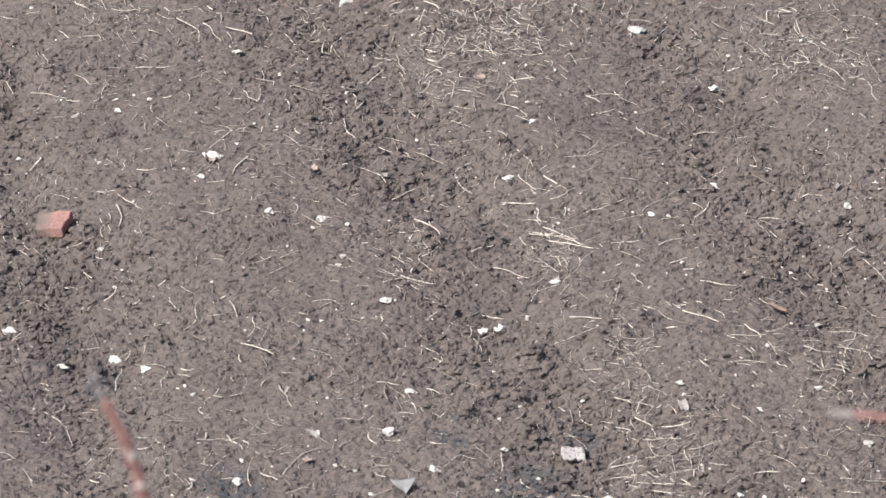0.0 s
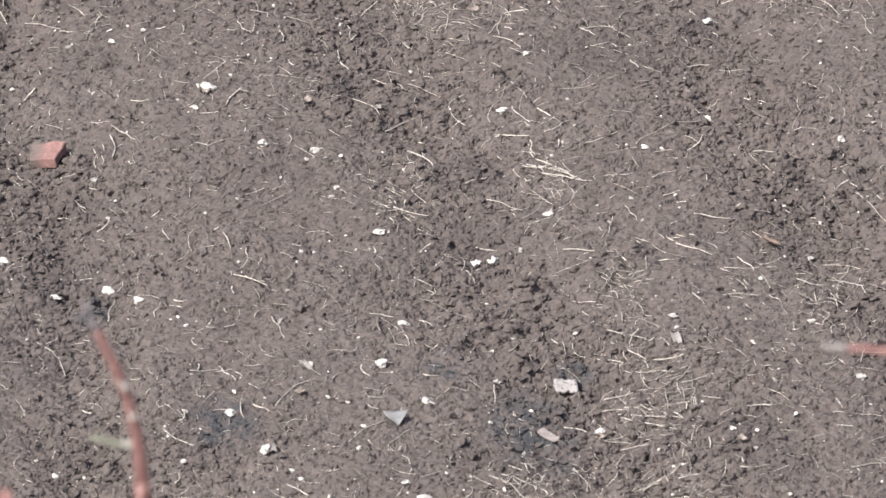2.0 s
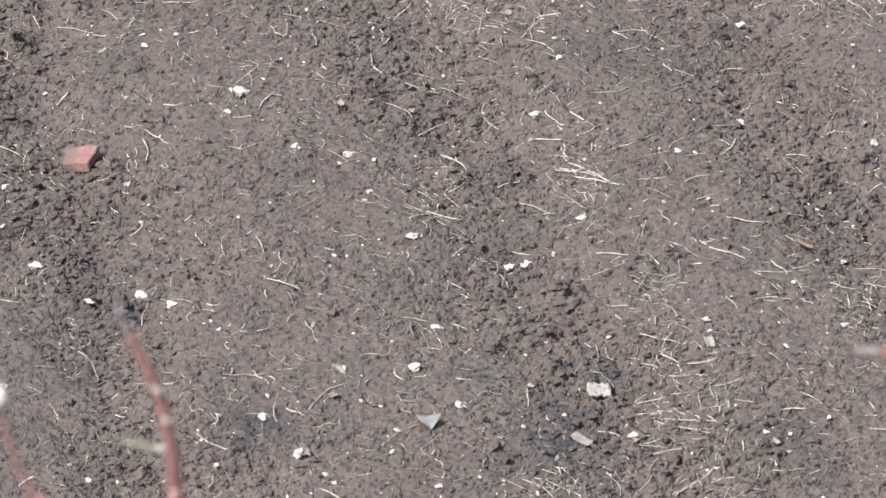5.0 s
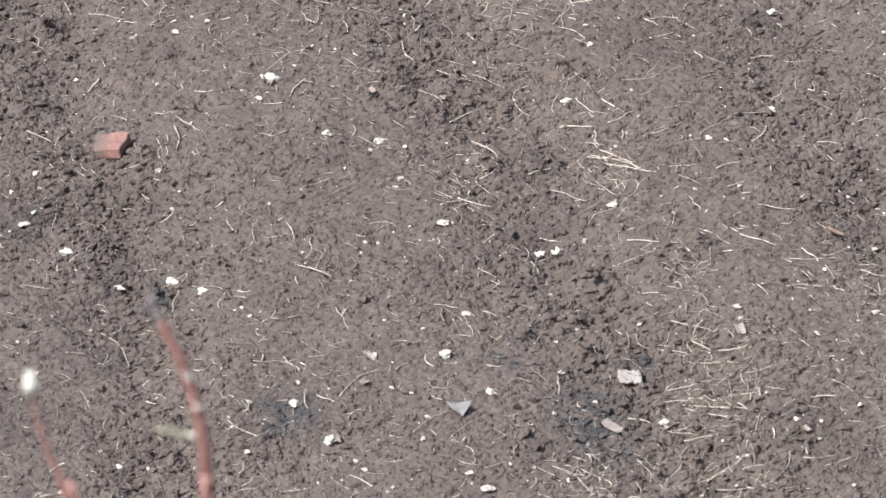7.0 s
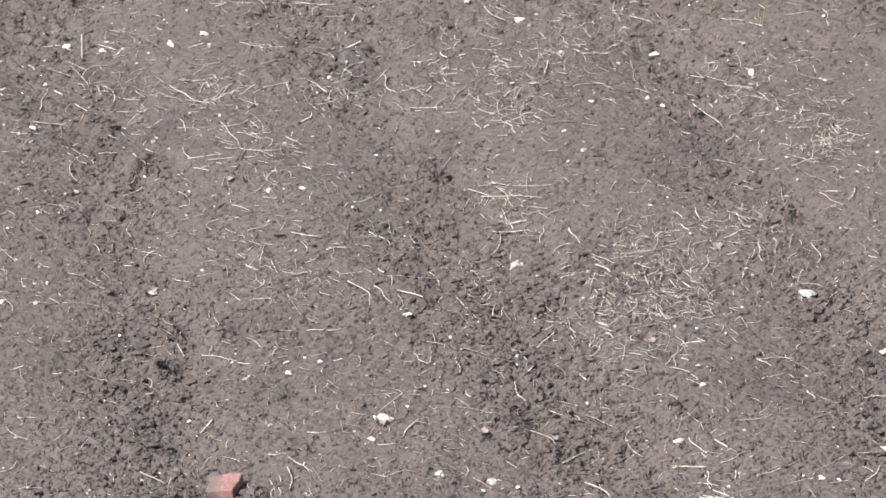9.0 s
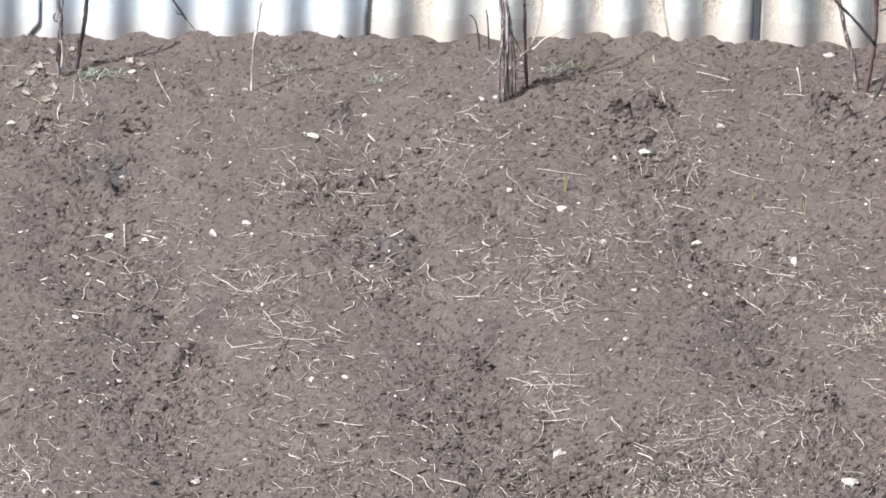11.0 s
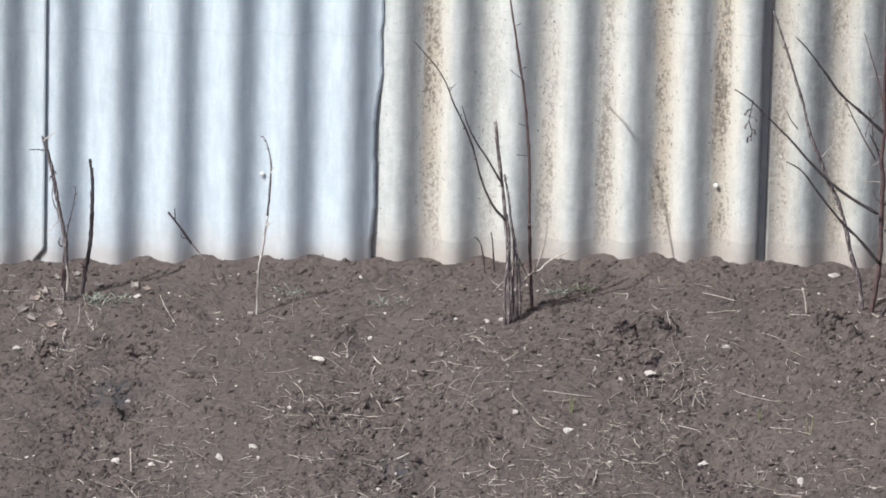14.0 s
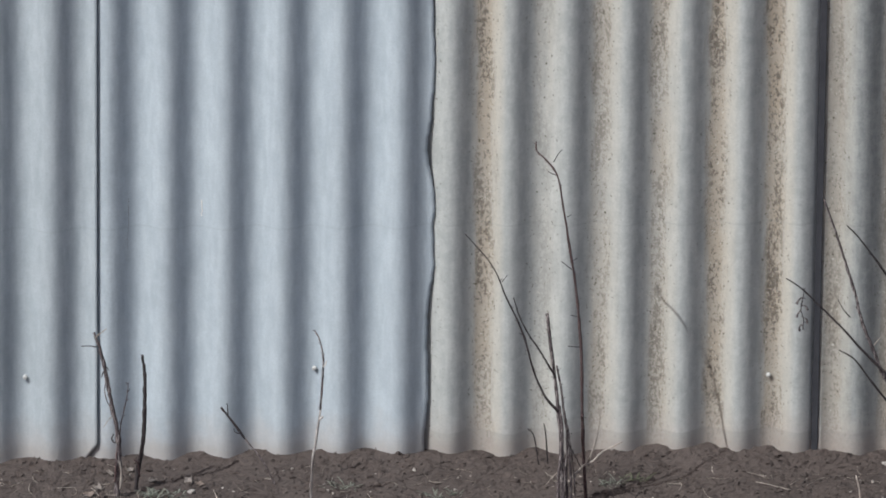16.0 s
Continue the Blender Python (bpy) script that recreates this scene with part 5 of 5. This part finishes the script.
def bent_sheet(name, w, d, thick, curl, material, label, category, m, seed, point=0.0, torn=0.0):
    """A small torn, curled flat piece with thickness."""
    rnd = random.Random(seed)
    cols, rows = 10, 7
    edge = [rnd.uniform(0.75 - torn, 1.1) for _ in range(cols + 1)]
    side_edge = [1 - torn * rnd.uniform(0, 0.8) for _ in range(rows + 1)]
    verts = []
    for side in (0, thick):
        for j in range(rows + 1):
            for i in range(cols + 1):
                u, q = i / cols - 0.5, j / rows - 0.5
                x, y = u * w * (1 - 0.25 * abs(q)) * (1 - point * (0.5 - q)) * side_edge[j], q * d * (edge[i] + point * (1 - edge[i]))
                verts.append((x, y, side + curl * (u * u * 2.0 + 0.6 * q * q) + 0.15 * curl * noise.noise(Vector((x * 60, y * 60, seed)))))
    k, size = cols + 1, (cols + 1) * (rows + 1)
    faces = []
    for j in range(rows):
        for i in range(cols):
            a = j * k + i
            faces += [(a, a + k, a + k + 1, a + 1), (size + a, size + a + 1, size + a + k + 1, size + a + k)]
    ring = [i for i in range(k)] + [j * k + cols for j in range(1, rows + 1)] + [rows * k + i for i in range(cols - 1, -1, -1)] + [j * k for j in range(rows - 1, 0, -1)]
    faces += [(a, b, size + b, size + a) for a, b in zip(ring, ring[1:] + ring[:1])]
    ob = new(name, mesh(name, verts, faces, material))
    ob.matrix_world = m
    return tagged(ob, label, category)


bent_sheet("slate_shard", 0.056, 0.046, 0.006, 0.002, SHARD, "flat beige speckled shard on soil", "shard",
           pose(0.954, -5.316, ground_z(0.954, -5.316) + 0.016, 18, 5, 10), 3)
bent_sheet("plastic_scrap", 0.066, 0.050, 0.0015, 0.008, FILM, "torn grey plastic film scrap on soil", "scrap",
           pose(0.573, -5.582, ground_z(0.573, -5.582) + 0.010, 14, -4, 6), 4, 0.9)
bent_sheet("dry_leaf", 0.026, 0.042, 0.001, 0.012, LEAF_DRY, "curled reddish-brown dry leaf on soil", "leaf",
           pose(1.437, -4.519, ground_z(1.437, -4.519) + 0.010, 14, 14, 65), 5)
bent_sheet("dry_leaf", 0.022, 0.044, 0.001, 0.006, LEAF_GREY, "faded grey-brown dry leaf among straw", "leaf",
           pose(1.207, -5.106, ground_z(1.207, -5.106) + 0.006, 10, -4, 10), 6)
bent_sheet("bark_chip", 0.055, 0.026, 0.003, 0.006, BARK_CHIP, "grey weathered bark chip on soil", "bark chip",
           pose(0.912, -5.607, ground_z(0.912, -5.607) + 0.006, 14, 10, -38), 7)

for k, (x, y, w, d, kind) in enumerate((
        (0.13, -3.770, 0.052, 0.073, "brown"), (0.37, -3.800, 0.040, 0.043, "brown"), (0.54, -3.769, 0.031, 0.030, "grey"), (0.37, -5.303, 0.034, 0.093, "grey"), (0.29, -5.740, 0.055, 0.073, "grey"), (0.31, -5.057, 0.015, 0.087, "grey"),
        (0.36, -5.430, 0.040, 0.047, "brown"), (1.03, -5.595, 0.046, 0.053, "brown"), (1.60, -3.827, 0.022, 0.060, "grey"), (0.93, -4.384, 0.031, 0.053, "grey"), (1.47, -5.099, 0.022, 0.040, "grey"), (1.34, -5.615, 0.037, 0.033, "brown"),
        (0.77, -3.217, 0.040, 0.047, "brown"), (0.94, -2.612, 0.040, 0.053, "grey"), (-0.42, -2.913, 0.028, 0.053, "grey"), (-0.25, -2.276, 0.034, 0.030, "brown"), (0.03, -0.944, 0.034, 0.053, "grey"), (0.14, -0.699, 0.040, 0.040, "grey"),
        (-0.883, -0.273, 0.036, 0.060, "pale"), (-0.854, -0.172, 0.030, 0.050, "pale"), (-0.913, -0.462, 0.034, 0.055, "pale"), (-0.840, -0.418, 0.034, 0.080, "pale"), (-0.649, -0.220, 0.036, 0.060, "pale"),
        (-0.742, -0.226, 0.040, 0.040, "grey"), (-0.933, -0.394, 0.044, 0.060, "grey"), (-0.855, -0.498, 0.040, 0.050, "brown"), (-0.903, -0.324, 0.050, 0.040, "brown"), (-0.802, -0.120, 0.034, 0.040, "pale"), (-0.620, -0.248, 0.036, 0.036, "brown"))):
    bent_sheet("leaf_flake", 0.68 * w, 0.64 * d, 0.0012, 0.22 * w, {"brown": LEAF_BROWN, "grey": LEAF_GREY, "pale": LEAF_PALE}[kind], kind + " torn flake of dry leaf on soil", "leaf",
               pose(x, y, ground_z(x, y) + 0.004, 8 + 8 * math.sin(3 * k), 9 * math.cos(5 * k), 40 * math.sin(7 * k)), 40 + k, 0.0, 0.5)


def sprout(x, y, size, material, label, seed, blades=16, upright=0.5):
    """A young weed: many short arching leaves from one point."""
    rnd = random.Random(seed)
    z = ground_z(x, y)
    top = tagged(new("weed_sprout"), label, "weed")
    top.location = (x, y, z)
    for k in range(blades):
        a, l = rnd.uniform(0, 2 * math.pi), 0.62 * size * rnd.uniform(0.4, 1.0)
        up = upright * rnd.uniform(0.5, 1.3)
        w = l * rnd.uniform(0.045, 0.085)
        verts, faces = [], []
        ox, oy = rnd.gauss(0, 0.28 * size), rnd.gauss(0, 0.22 * size)
        for i in range(6):
            t = i / 5
            r, h = l * t, l * up * (t - 0.45 * t * t) * 1.6
            c = Vector((ox + r * math.cos(a), oy + r * math.sin(a), h - 0.004))
            s = Vector((-math.sin(a), math.cos(a), 0)) * w * (math.sin(math.pi * min(0.98, 0.12 + 0.88 * t)) + 0.05)
            verts += [tuple(c - s), tuple(c + Vector((0, 0, -0.15 * w))), tuple(c + s), tuple(c + Vector((0, 0, -0.0012 - 0.2 * w)))]
            if i:
                b = 4 * (i - 1)
                faces += [(b + q, b + (q + 1) % 4, b + 4 + (q + 1) % 4, b + 4 + q) for q in range(4)]
        part("leaf", mesh("leaf", verts, faces, material), top)


sprout(-0.741, -0.358, 0.068, GREEN_GREY, "small grey-green weed rosette", 1, 34)
sprout(-0.690, -0.338, 0.054, GREEN_GREY, "small grey-green weed rosette", 2, 26)
sprout(-0.009, -0.289, 0.061, GREEN_GREY, "small grey-green weed rosette", 3, 30)
sprout(0.035, -0.281, 0.041, GREEN_GREY, "small grey-green weed rosette", 4, 22)
sprout(0.493, -0.184, 0.060, GREEN, "small green weed rosette", 5, 24)
sprout(0.440, -0.247, 0.054, GREEN_GREY, "small grey-green weed rosette", 6, 24)
sprout(-0.251, -0.237, 0.061, GREEN_GREY, "small grey-green weed rosette", 7, 28)


def grass_tuft(x, y, tall, count, seed):
    rnd = random.Random(seed)
    z = ground_z(x, y)
    top = tagged(new("grass_tuft"), "few upright young green grass blades", "grass")
    top.location = (x, y, z)
    for k in range(count):
        a, b = rnd.uniform(-0.010, 0.010), rnd.uniform(-0.010, 0.012)
        h = tall * rnd.uniform(0.7, 1.05)
        v, fc = tube([(a, rnd.uniform(-0.008, 0.008), -0.01), (a + 0.4 * b, 0, 0.5 * h), (a + b, 0, h)], 0.0019, 0.0008, 5, 4, 0.0, seed + k)
        part("blade", mesh("blade", v, fc, GRASS), top)


grass_tuft(0.468, -1.038, 0.052, 3, 11)
grass_tuft(1.074, -1.130, 0.052, 2, 12)
grass_tuft(0.952, -1.042, 0.038, 2, 13)
